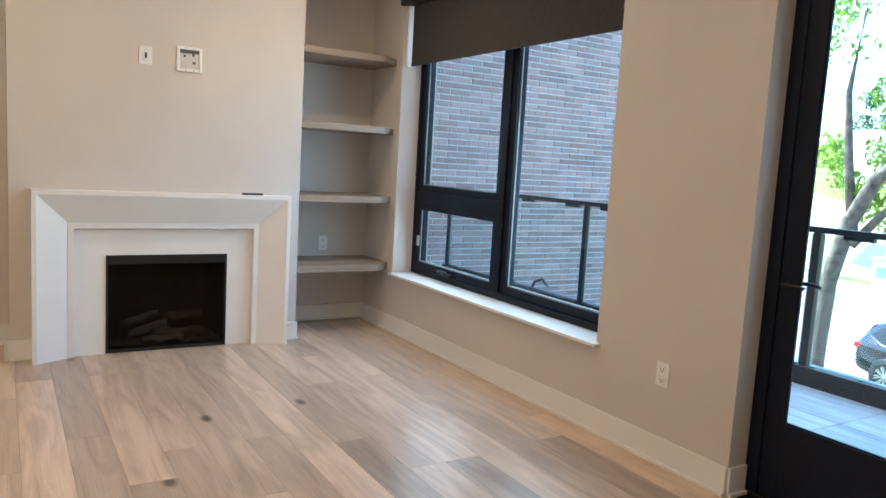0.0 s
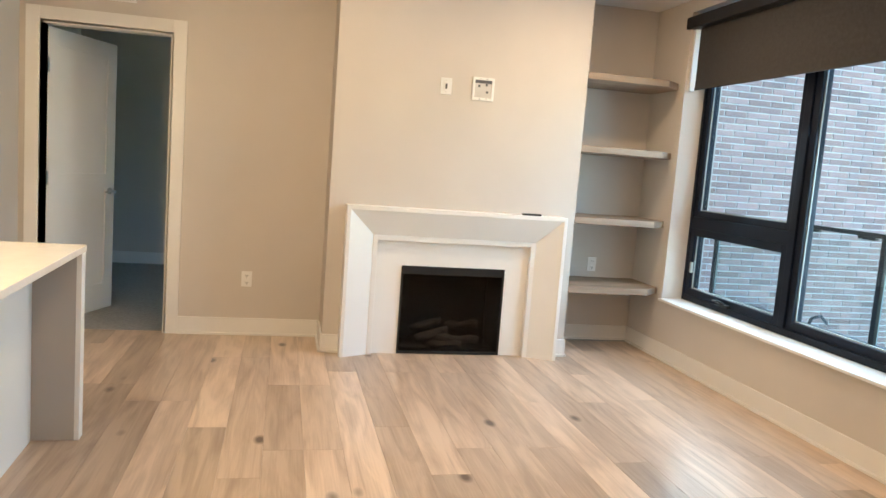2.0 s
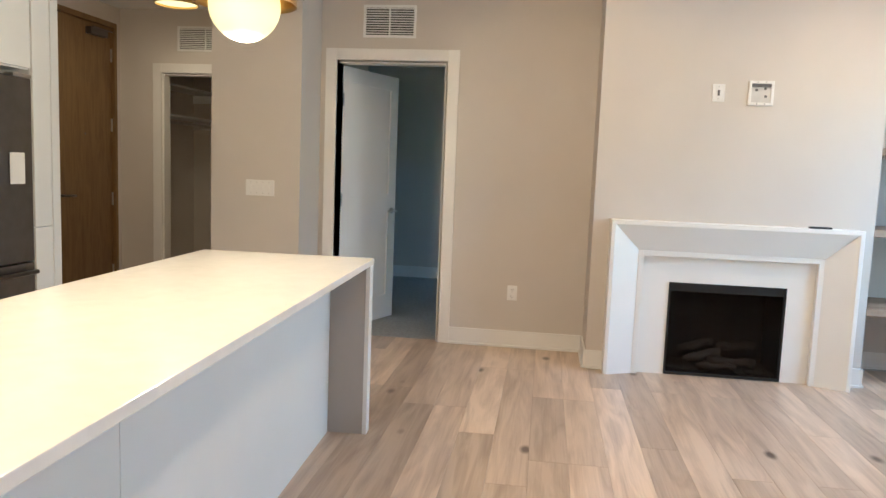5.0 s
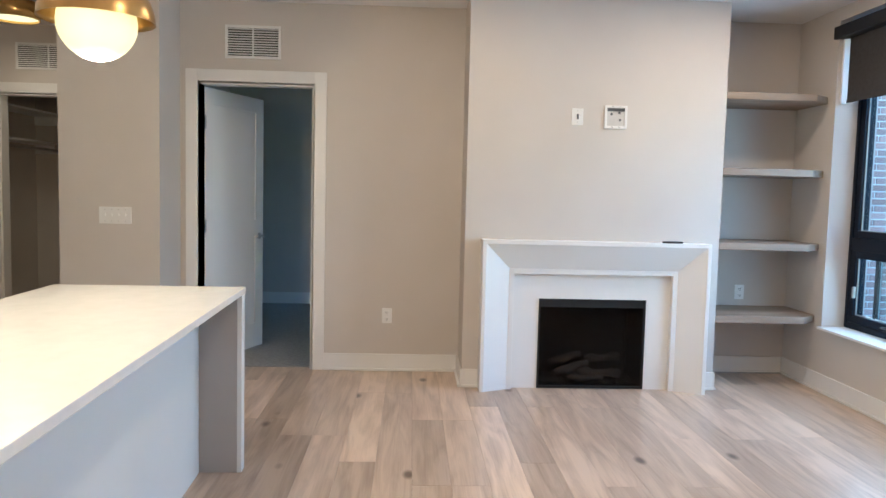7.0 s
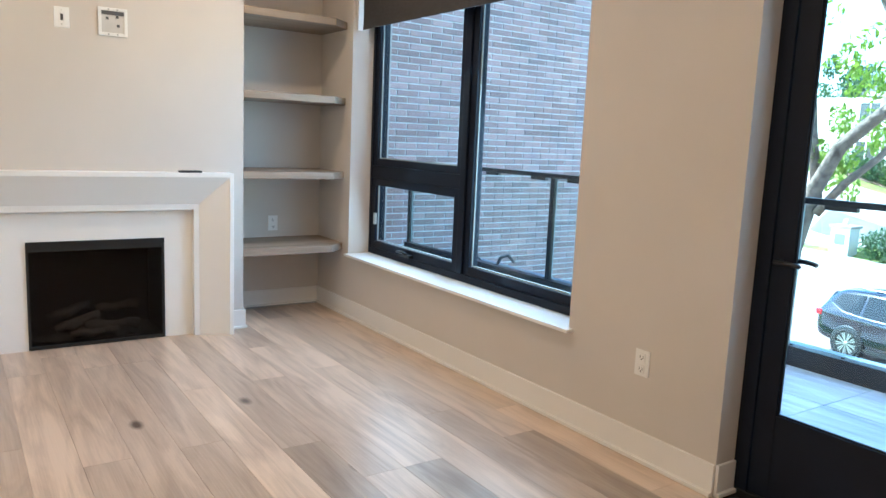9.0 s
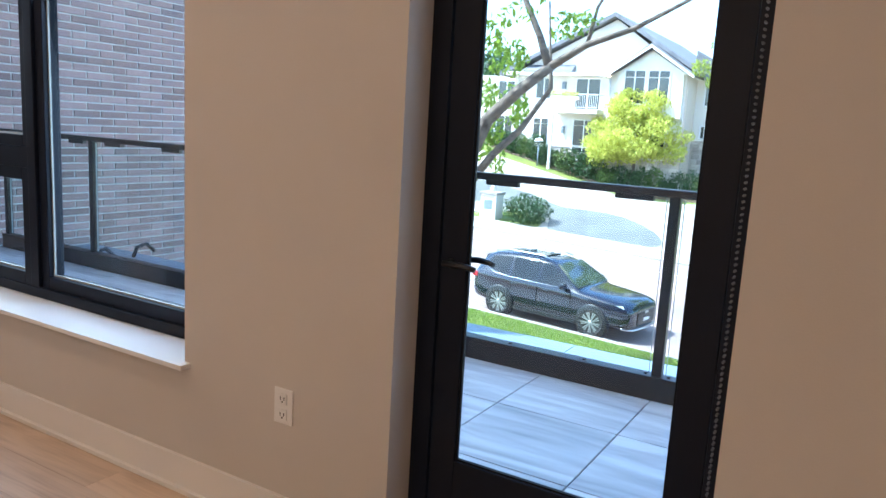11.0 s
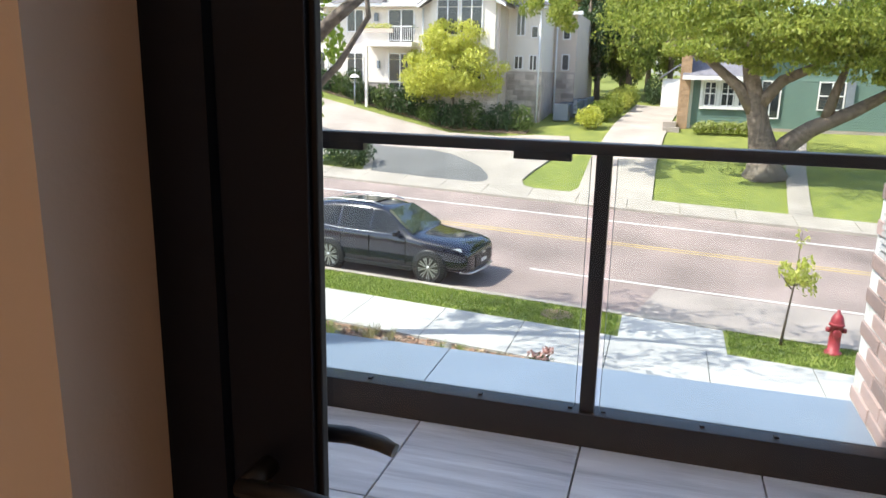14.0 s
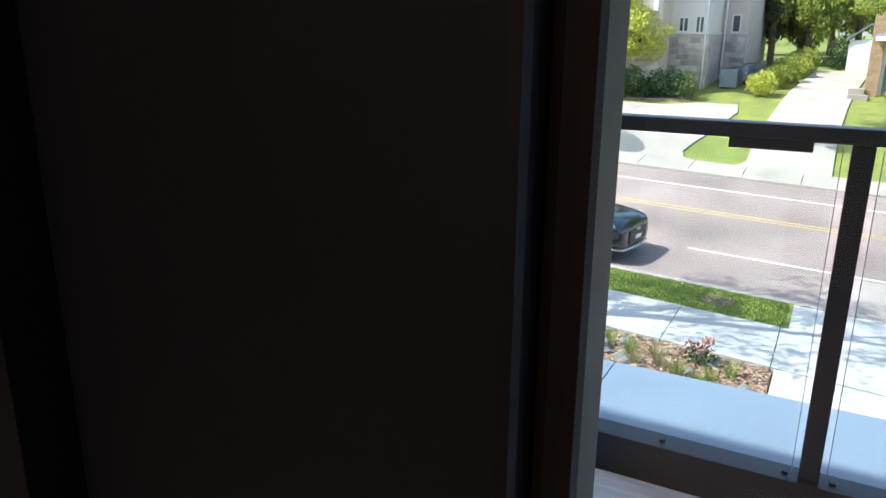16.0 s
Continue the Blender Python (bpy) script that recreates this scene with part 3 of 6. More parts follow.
# ---- fireplace ----
def fireplace():
    f = thing("fireplace", (1.17, 5.47, 0), "white splayed fireplace surround with black electric firebox", "fireplace")
    W, H, D = 0.80, 1.065, 0.148        # half width, height, projection
    iw, ih = 0.60, 0.862                # inner edge of the splay
    rim = 0.028
    # outer rim: three boards
    bm = bmesh.new()
    box(bm, -W, -W + rim, -D, 0, 0, H, 0.002)
    box(bm, W - rim, W, -D, 0, 0, H, 0.002)
    box(bm, -W + rim, W - rim, -D, 0, H - rim, H, 0.002)
    part("surround_rim", bm, M_WHITE, f)
    # splayed cheeks
    for s in (-1, 1):
        bm = bmesh.new()
        a = [(s * (W - rim), -D + 0.004), (s * iw, -0.058), (s * iw, -0.012), (s * (W - rim), -0.012)]
        lo = [bm.verts.new((x, y, 0)) for x, y in a]
        hi = [bm.verts.new((x, y, (H - rim) if k in (0, 3) else ih)) for k, (x, y) in enumerate(a)]
        bm.faces.new(lo)
        bm.faces.new(hi)
        for k in range(4):
            bm.faces.new((lo[k], lo[(k + 1) % 4], hi[(k + 1) % 4], hi[k]))
        bmesh.ops.recalc_face_normals(bm, faces=bm.faces)
        part("splayed_cheek", bm, M_WHITE, f)
    bm = bmesh.new()
    pr = [(-D + 0.004, H - rim), (-0.058, ih), (-0.012, ih), (-0.012, H - rim)]
    l = [bm.verts.new((-(W - rim) if k in (0, 3) else -iw, y, z)) for k, (y, z) in enumerate(pr)]
    r = [bm.verts.new(((W - rim) if k in (0, 3) else iw, y, z)) for k, (y, z) in enumerate(pr)]
    bm.faces.new(l)
    bm.faces.new(r)
    for k in range(4):
        bm.faces.new((l[k], l[(k + 1) % 4], r[(k + 1) % 4], r[k]))
    bmesh.ops.recalc_face_normals(bm, faces=bm.faces)
    part("splayed_soffit", bm, M_WHITE, f)
    # inner bead and face plate
    bm = bmesh.new()
    box(bm, -iw, -iw + 0.034, -0.062, -0.012, 0, ih, 0.002)
    box(bm, iw - 0.034, iw, -0.062, -0.012, 0, ih, 0.002)
    box(bm, -iw + 0.034, iw - 0.034, -0.062, -0.012, ih - 0.034, ih, 0.002)
    part("inner_bead", bm, M_WHITE, f)
    o0, o1, oh = -0.378, 0.392, 0.648
    for b in ((-iw + 0.03, o0, 0, ih - 0.03), (o1, iw - 0.03, 0, ih - 0.03), (o0, o1, oh, ih - 0.03)):
        part("face_plate", B(b[0], b[1], -0.016, -0.001, b[2], b[3]), M_WHITE, f)
    # firebox
    for b in ((o0, o0 + 0.014, -0.024, 0.40, 0.004, oh), (o1 - 0.014, o1, -0.024, 0.40, 0.004, oh), (o0 + 0.014, o1 - 0.014, -0.024, 0.40, oh - 0.018, oh),
              (o0 + 0.014, o1 - 0.014, -0.024, 0.40, 0.004, 0.022), (o0 + 0.014, o1 - 0.014, 0.385, 0.40, 0.022, oh - 0.018), (o0 + 0.014, o1 - 0.014, -0.012, 0.03, oh - 0.06, oh - 0.018)):
        part("firebox_panel", B(*b), M_FIREBOX, f, "black metal firebox panel")
    gp = part("glass_front", B(o0 + 0.014, o1 - 0.014, -0.006, -0.002, 0.022, oh - 0.06), M_FIREGLASS, f, "smoked glass front")
    gp.visible_shadow = False
    bm = bmesh.new()
    bmesh.ops.create_grid(bm, x_segments=26, y_segments=10, size=0.5)
    for v in bm.verts:
        v.co = Vector((0.007 + v.co.x * 0.73, 0.17 + v.co.y * 0.30, 0.035 + 0.03 * noise.noise(v.co * 14)))
    part("ember_bed", bm, M_EMBER, f, "charred ember bed")
    logs = [((-0.22, 0.12, 0.08), (0.03, 0.16, 0.15), 0.034), ((-0.06, 0.10, 0.09), (0.26, 0.13, 0.08), 0.036), ((-0.25, 0.2, 0.14), (-0.02, 0.17, 0.22), 0.03), ((0.02, 0.2, 0.17), (0.27, 0.18, 0.20), 0.03), ((-0.14, 0.05, 0.06), (0.12, 0.06, 0.065), 0.026)]
    for a, b, r in logs:
        a, b = Vector(a), Vector(b)
        pts = [a.lerp(b, k / 5) + Vector((0, 0, 0.008 * math.sin(k * 2.1))) for k in range(6)]
        part("log", path_tube(bmesh.new(), pts, [r * (0.85 + 0.2 * math.sin(k * 1.7 + a.x * 9)) for k in range(6)], 10), M_LOG, f, "grey ceramic log")


fireplace()
rc = thing("remote_control", (1.705, 5.365, 1.065), "small black remote control lying on the mantel", "remote", rz=4)
part("body", B(-0.07, 0.07, -0.018, 0.018, 0, 0.014, 0.004), M_BLACKM, rc)
for k in range(4):
    part("button", B(-0.05 + k * 0.025, -0.04 + k * 0.025, -0.006, 0.006, 0.014, 0.016), M_SEAL, rc)

# ---- alcove shelves ----
for z in (0.515, 1.045, 1.58, 2.115):
    s = thing("floating_shelf", (2.08, AB, z - 0.03), "thick oak floating shelf fixed in the alcove", "shelf", "alcove shelves")
    bm = bmesh.new()
    d = AB - 5.47
    prism(bm, [(0, 0), (0, -d), (0.655, -d), (WX - 2.08, -d + 0.13), (WX - 2.08, 0)], 'z', 0.006, 0.056)
    bmesh.ops.bevel(bm, geom=list(bm.edges), offset=0.003, segments=1, affect='EDGES')
    part("board", bm, M_SHELF, s)


# ---- window ----
def window():
    FX = 3.05
    w = tagged(new("window_1"), "black aluminium window with fixed and awning panes", "window", kind="structure")
    y0, y1, z0, z1 = WN
    bm = bmesh.new()
    for b in ((y1 - 0.03, y1, z0, z1), (y0, y0 + 0.07, z0, z1), (y0 + 0.07, y1 - 0.03, z0, z0 + 0.045), (y0 + 0.07, y1 - 0.03, z1 - 0.06, z1), (4.285, 4.345, z0 + 0.045, z1 - 0.06)):
        box(bm, FX, FX + 0.12, b[0], b[1], b[2], b[3], 0.004)
    part("window_frame", bm, M_BLACK, w)
    # left light: upper fixed sash and lower awning sash
    def sash(name, ya, yb, za, zb, t, fx, lab=""):
        bm = bmesh.new()
        for b in ((ya, ya + t, za, zb), (yb - t, yb, za, zb), (ya + t, yb - t, za, za + t), (ya + t, yb - t, zb - t, zb)):
            box(bm, fx, fx + 0.07, b[0], b[1], b[2], b[3], 0.004)
        sa = part(name, bm, M_BLACK, w, lab)
        g = part("pane", B(fx + 0.03, fx + 0.04, ya + t, yb - t, za + t, zb - t), M_GLASS, sa)
        g.visible_shadow = False
        bm = bmesh.new()
        for b in ((ya + t, ya + t + 0.007, za + t, zb - t), (yb - t - 0.007, yb - t, za + t, zb - t), (ya + t + 0.007, yb - t - 0.007, za + t, za + t + 0.007)):
            box(bm, fx + 0.022, fx + 0.03, *b)
        part("gasket", bm, M_EDGE, sa, "pale glazing gasket")
        return sa
    sash("upper_sash", 4.345, y1 - 0.03, 1.13, z1 - 0.06, 0.05, FX + 0.012)
    aw = sash("awning_sash", 4.345, y1 - 0.03, z0 + 0.045, 1.04, 0.055, FX + 0.005, "black opening awning sash")
    part("transom", B(FX + 0.002, FX + 0.11, 4.345, y1 - 0.03, 1.04, 1.13, 0.003), M_BLACK, w)
    sash("fixed_sash", y0 + 0.07, 4.285, z0 + 0.045, z1 - 0.06, 0.055, FX + 0.015)
    bm = bmesh.new()
    box(bm, FX - 0.03, FX + 0.01, 4.86, 5.00, 0.525, 0.545, 0.004)
    path_tube(bm, [(FX - 0.02, 4.90, 0.545), (FX - 0.035, 4.95, 0.56), (FX - 0.03, 5.03, 0.55)], [0.009, 0.009, 0.007], 8)
    part("crank_handle", bm, M_BLACKM, aw, "black folding crank operator")
    part("latch", boxes((FX - 0.012, FX + 0.006, 5.39, 5.41, 0.70, 0.78)), M_CHROME, w, "small sash lock")
    part("window_sill", B(2.842, FX, y0 - 0.03, y1 - 0.012, z0 - 0.018, z0, 0.002), M_WHITE, w, "white painted sill board")
    # bedroom window, plain; out of view, added so sky light reaches the carpet
    bm = boxes((3.05, 3.12, 6.3, 6.36, 0.3, 2.6), (3.05, 3.12, 8.14, 8.2, 0.3, 2.6), (3.05, 3.12, 6.36, 8.14, 0.3, 0.36), (3.05, 3.12, 6.36, 8.14, 2.54, 2.6))
    w2 = tagged(new("window_2"), "unseen black bedroom window added to let in sky light", "window", kind="structure")
    part("window_frame", bm, M_BLACK, w2)
    g = part("pane", B(3.08, 3.09, 6.36, 8.14, 0.36, 2.54), M_GLASS, w2)
    g.visible_shadow = False


window()

# roller shade, half lowered
sh = thing("roller_shade", (2.93, 4.32, 2.08), "charcoal fabric roller shade partly lowered over the window", "shade")
part("cassette", B(-0.075, 0.02, -1.18, 1.205, 0.455, 0.54, 0.004), M_BLACKM, sh, "black cassette box")
part("fabric", B(-0.002, 0.001, -1.15, 1.115, 0.02, 0.46), M_FABRIC, sh)
part("hem_bar", B(-0.007, 0.006, -1.15, 1.115, 0.0, 0.022, 0.003), M_FABRIC, sh, "fabric-wrapped hem bar")
part("side_channel", boxes((-0.02, 0.02, 1.155, 1.175, 0.0, 0.46)), M_WHITE, sh, "white side guide")


# ---- balcony door ----
def balcony_door():
    d = tagged(new("door_2"), "closed black aluminium balcony door with full glass", "door", kind="structure")
    FX = 2.998
    ga, gb, gz0, gz1 = 1.532, 2.134, 0.36, 2.30
    bm = boxes((FX + 0.004, FX + 0.13, DR[0], DR[0] + 0.045, 0.02, DR[3]), (FX + 0.004, FX + 0.13, DR[1] - 0.06, DR[1], 0.02, DR[3]), (FX + 0.004, FX + 0.13, DR[0] + 0.045, DR[1] - 0.06, DR[3] - 0.06, DR[3]))
    part("door_frame", bm, M_BLACK, d)
    part("threshold", B(FX, FX + 0.16, DR[0], DR[1], -0.016, 0.02, 0.004), M_BLACKM, d, "black aluminium threshold")
    la, lb = DR[0] + 0.048, DR[1] - 0.063
    bm = bmesh.new()
    for b in ((la, ga, 0.024, 2.43), (gb, lb, 0.024, 2.43), (ga, gb, 0.024, gz0), (ga, gb, gz1, 2.43)):
        box(bm, FX + 0.012, FX + 0.042, *b, 0.002)
    leaf = part("door_leaf", bm, M_BLACK, d)
    g = part("pane", B(FX + 0.030, FX + 0.038, ga, gb, gz0, gz1), M_GLASS, leaf)
    g.visible_shadow = False
    bm = bmesh.new()
    for b in ((ga, ga + 0.006, gz0, gz1), (gb - 0.006, gb, gz0, gz1), (ga + 0.006, gb - 0.006, gz0, gz0 + 0.006)):
        box(bm, FX + 0.018, FX + 0.030, *b, 0.002)
    part("glazing_bead", bm, M_BEAD, leaf, "dark glazing bead")
    for s, x, ln in ((-1, FX + 0.012, 0.10), (1, FX + 0.042, 0.12)):
        bm = bmesh.new()
        tube(bm, (x, 2.18, 0.945), (x + s * 0.04, 2.18, 0.945), 0.010)
        path_tube(bm, [(x + s * 0.04, 2.186, 0.945), (x + s * 0.043, 2.13, 0.947), (x + s * 0.043, 2.10, 0.944), (x + s * 0.04, 2.083, 0.940)], [0.009, 0.009, 0.0085, 0.007], 10)
        part("door_handle", bm, M_BLACKM, leaf, "black lever handle")


balcony_door()
# beaded chain of the door's roller shade
ch = thing("shade_chain", (2.90, 1.418, 0.45), "steel beaded pull chain hanging beside the balcony door", "chain")
bead = None
for off in (0.0, 0.012):
    for k in range(148):
        if bead is None:
            bm = bmesh.new()
            bmesh.ops.create_icosphere(bm, subdivisions=1, radius=0.0034)
            bead = part("bead", bm, M_STEEL, ch)
        else:
            o = new("bead", bead.data)
            o.parent, o.location = ch, (off, 0, k * 0.0136)
ds = thing("door_shade", (2.91, 1.85, 2.46), "black roller shade cassette above the balcony door", "shade")
part("cassette", B(-0.05, 0.05, -0.42, 0.42, 0, 0.10, 0.004), M_BLACKM, ds)


# ---- kitchen island ----
def island():
    i = thing("kitchen_island", (-1.325, 2.35, 0), "white kitchen island base with overhang panel", "island", rz=1.8)
    part("back_panel", boxes((0.225, 0.245, -0.49 + 0.003, 1.46, 0.0, 0.868)), M_CAB, i, "white seamless back panel")
    part("back_panel", boxes((0.225, 0.245, -1.15, -0.49, 0.0, 0.868)), M_CAB, i, "white seamless back panel")
    part("carcass", boxes((-0.44, 0.225, -1.15, 1.46, 0.0, 0.868)), M_CAB, i)
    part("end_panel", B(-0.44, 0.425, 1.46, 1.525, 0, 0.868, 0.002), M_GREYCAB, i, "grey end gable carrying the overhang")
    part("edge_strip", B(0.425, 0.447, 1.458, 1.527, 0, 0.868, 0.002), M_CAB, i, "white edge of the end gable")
    c = thing("countertop", (-1.325, 2.35, 0.868), "white quartz countertop with thin square edge", "countertop", rz=1.8)
    part("slab", B(-0.45, 0.45, -1.17, 1.535, 0, 0.03, 0.003), M_QUARTZ, c)


island()


def pendant(y):
    p = thing("pendant_lamp", (-1.37, y, 1.86), "brass dome pendant with glowing opal globe", "pendant lamp", "pendants above the island")
    bm = bmesh.new()
    pr = [(0.148 * math.sin(a), 0.148 - 0.148 * math.cos(a)) for a in [math.pi * k / 16 for k in range(17)]]
    lathe(bm, [(max(r, 0.001), h) for r, h in pr], 32)
    part("globe", bm, M_GLOBE, p, "glowing opal glass globe")
    bm = bmesh.new()
    outer = [(0.215 * math.cos(a), 0.155 + 0.20 * math.sin(a)) for a in [math.pi / 2 * k / 14 for k in range(15)]]
    inner = [(max(0.001, 0.211 * math.cos(a)), 0.155 + 0.196 * math.sin(a)) for a in [math.pi / 2 * k / 14 for k in range(14, -1, -1)]]
    lathe(bm, [(max(r, 0.001), h) for r, h in outer] + inner + [(0.215, 0.155)], 48)
    part("shade", bm, M_BRASS, p, "brushed brass dome")
    part("stem", T((0, 0, 0.35), (0, 0, 0.875), 0.006), M_BRASS, p)
    part("canopy", lathe(bmesh.new(), [(0.06, 0.875), (0.06, 0.895), (0.001, 0.8951)], 24), M_BRASS, p)


for y in (1.30, 2.31, 3.30):
    pendant(y)
    L = bpy.data.lights.new("pendant_bulb", 'POINT')
    L.energy, L.color, L.shadow_soft_size = 4.2, (1.0, 0.64, 0.34), 0.02
    o = new("bulb", L)
    o.matrix_world = pose(-1.37, y, 1.83)

fl = thing("flush_ceiling_light", (-3.2, 6.2, CEIL - 0.13), "brass drum ceiling light with opal diffuser in the hall", "ceiling light")
part("drum", lathe(bmesh.new(), [(0.170, 0.0), (0.178, 0.0), (0.178, 0.13), (0.170, 0.13), (0.170, 0.0)], 40), M_BRASS, fl)
part("diffuser", lathe(bmesh.new(), [(0.001, 0.008), (0.12, 0.010), (0.169, 0.016)], 40), M_FLUSH, fl, "glowing opal diffuser")


def downlight(x, y, power):
    d = thing("recessed_downlight", (x, y, CEIL), "small white recessed ceiling downlight", "downlight", "ceiling downlights")
    part("trim_ring", lathe(bmesh.new(), [(0.045, -0.002), (0.065, -0.004), (0.066, 0.0)], 28), M_WHITE, d)
    part("lens", lathe(bmesh.new(), [(0.001, -0.0015), (0.045, -0.0015)], 28), M_CAN, d)
    L = bpy.data.lights.new("downlight_lamp", 'AREA')
    L.shape, L.size, L.energy, L.color = 'DISK', 0.09, power, (1.0, 0.60, 0.33)
    o = new("lamp", L)
    o.matrix_world = pose(x, y, CEIL - 0.012)
    return d


for x, y, p in ((0.2, 4.55, 1.2), (1.9, 4.55, 2.7), (0.2, 2.6, 2.0), (1.9, 2.6, 0.5), (0.2, 0.4, 1.5), (1.9, 0.4, 0.4), (-2.6, 2.6, 0.4), (-2.6, 0.6, 0.8), (-0.6, -1.6, 1.5), (1.9, -1.6, 0.5)):
    downlight(x, y, p)
sd = thing("smoke_detector", (-0.25, 4.9, CEIL - 0.035), "small round white smoke detector on the ceiling", "detector")
part("body", lathe(bmesh.new(), [(0.001, 0.0), (0.045, 0.002), (0.06, 0.012), (0.062, 0.035)], 28), M_PLASTIC, sd)

L = bpy.data.lights.new("hall_bulb", 'AREA')
L.shape, L.size, L.energy, L.color = 'DISK', 0.3, 1.1, (1.0, 0.66, 0.38)
o = new("bulb", L)
o.matrix_world = pose(-3.2, 6.2, CEIL - 0.135)

# ---- hall and kitchen wall ----
ed = tagged(new("door_3"), "closed tall walnut entry door with closer", "door", kind="structure")
bm = boxes((-4.35, -4.19, 6.02, 6.06, 0, 2.60), (-4.35, -4.19, 6.89, 6.93, 0, 2.60), (-4.35, -4.19, 6.06, 6.89, 2.555, 2.60))
part("door_frame", bm, M_DOORWOOD, ed)
lf = part("door_leaf", B(-4.27, -4.225, 6.062, 6.888, 0.01, 2.552, 0.002), M_DOORWOOD, ed)
part("door_closer", boxes((-4.225, -4.17, 6.50, 6.76, 2.44, 2.50), (-4.19, -4.18, 6.55, 6.85, 2.505, 2.515)), M_STEEL, lf, "grey hydraulic door closer")
for z in (0.25, 0.95, 1.65, 2.3):
    part("hinge", B(-4.226, -4.215, 6.875, 6.895, z - 0.06, z + 0.06), M_CHROME, lf, "steel hinge")
bm = bmesh.new()
tube(bm, (-4.225, 6.13, 1.0), (-4.17, 6.13, 1.0), 0.011)
path_tube(bm, [(-4.17, 6.13, 1.0), (-4.165, 6.19, 1.0), (-4.168, 6.25, 0.998)], [0.010, 0.009, 0.008], 8)
part("door_handle", bm, M_STEEL, lf, "dark lever handle")
part("peephole", T((-4.226, 6.475, 1.55), (-4.219, 6.475, 1.55), 0.008), M_STEEL, lf)

tc = thing("pantry_cabinet", (-3.1, 4.35, 0), "tall light grey pantry cabinet with flat doors", "cabinet")
part("body", B(-0.62, -0.02, -0.05, 0.18, 0.10, CEIL - 0.003), M_CAB, tc)
part("door", B(-0.02, 0.0, -0.048, 0.105, 0.10, 0.915, 0.002), M_CAB, tc)
part("door", B(-0.02, 0.0, -0.048, 0.105, 0.921, CEIL - 0.02, 0.002), M_CAB, tc)
part("end_panel", B(-0.02, 0.004, 0.11, 0.18, 0.0, CEIL - 0.003, 0.002), M_CAB, tc)
part("toe_kick", B(-0.60, -0.07, -0.05, 0.11, 0, 0.10), M_BLACKM, tc)
fr = thing("refrigerator", (-3.1, 3.83, 0), "dark stainless steel refrigerator with bar handles", "refrigerator")
part("body", B(-0.62, -0.05, -0.46, 0.46, 0.02, 1.80, 0.004), M_STEEL, fr)
for z0, z1 in ((0.72, 1.79), (0.05, 0.71)):
    part("door", B(-0.05, 0.0, -0.455, 0.455, z0, z1, 0.006), M_STEEL, fr)
bm = bmesh.new()
tube(bm, (0.045, -0.40, 0.66), (0.045, 0.42, 0.66), 0.014)
for y in (-0.36, 0.38):
    tube(bm, (0.0, y, 0.66), (0.045, y, 0.66), 0.010)
part("handle", bm, M_STEEL, fr, "steel drawer bar handle")
part("hinge_cover", B(-0.05, 0.01, 0.30, 0.45, 1.79, 1.81, 0.003), M_CHROME, fr)
nt_ = thing("paper_note", (-3.094, 4.15, 1.27), "small white paper sheet stuck on the refrigerator", "paper")
part("sheet", B(0, 0.002, -0.06, 0.06, -0.09, 0.09), M_WHITE, nt_)
uc = thing("upper_cabinet", (-3.1, 3.83, 1.84), "light grey cabinet above the refrigerator", "cabinet")
part("body", B(-0.62, -0.02, -0.46, 0.46, 0, CEIL - 1.843), M_CAB, uc)
for y0, y1 in ((-0.455, -0.003), (0.003, 0.455)):
    part("door", B(-0.02, 0, y0, y1, 0.01, CEIL - 1.86, 0.002), M_CAB, uc)
lp = thing("wall_panel", (-3.12, 4.532, 0), "light grey filler wall beside the pantry", "panel")
part("panel", B(-1.08, 0.0, 0.0, 0.03, 0, CEIL - 0.002), M_CAB, lp)

# closet fittings
for z in (2.09, 1.785):
    c = thing("closet_shelf", (-4.04, 7.82, z), "white closet shelf along the closet side wall", "shelf", "closet shelves")
    part("board", B(-0.158, 0.175, -0.68, 0.678, 0, 0.02, 0.002), M_WHITE, c)
    part("cleat", B(-0.158, 1.0, 0.655, 0.676, -0.09, -0.002), M_WHITE, c)
cr = thing("closet_rod", (-3.90, 7.82, 1.725), "chrome hanging rod below the closet shelf", "rod")
part("rod", T((0, -0.68, 0), (0, 0.60, 0), 0.016), M_CHROME, cr)
for y in (-0.45, 0.5):
    part("bracket", boxes((-0.012, 0.012, y - 0.012, y + 0.012, 0.012, 0.058)), M_CHROME, cr)

# ---- balcony ----
BZ = -0.02
struct("balcony_slab", B(OX, 5.05, 0.95, 8.3, -0.30, -0.045), mat("balcony_concrete", (0.10, 0.10, 0.10), 0.9), "dark concrete balcony slab under the pavers", "balcony")
struct("parapet_cap", boxes((5.06, 5.965, 2.853, 8.3, -0.16, -0.12), (5.06, 5.965, 0.95, 2.847, -0.16, -0.12), (5.06, 5.90, 0.95, 8.3, -0.9, -0.16)), M_CAP, "wide grey metal cap outside the railing", "parapet")


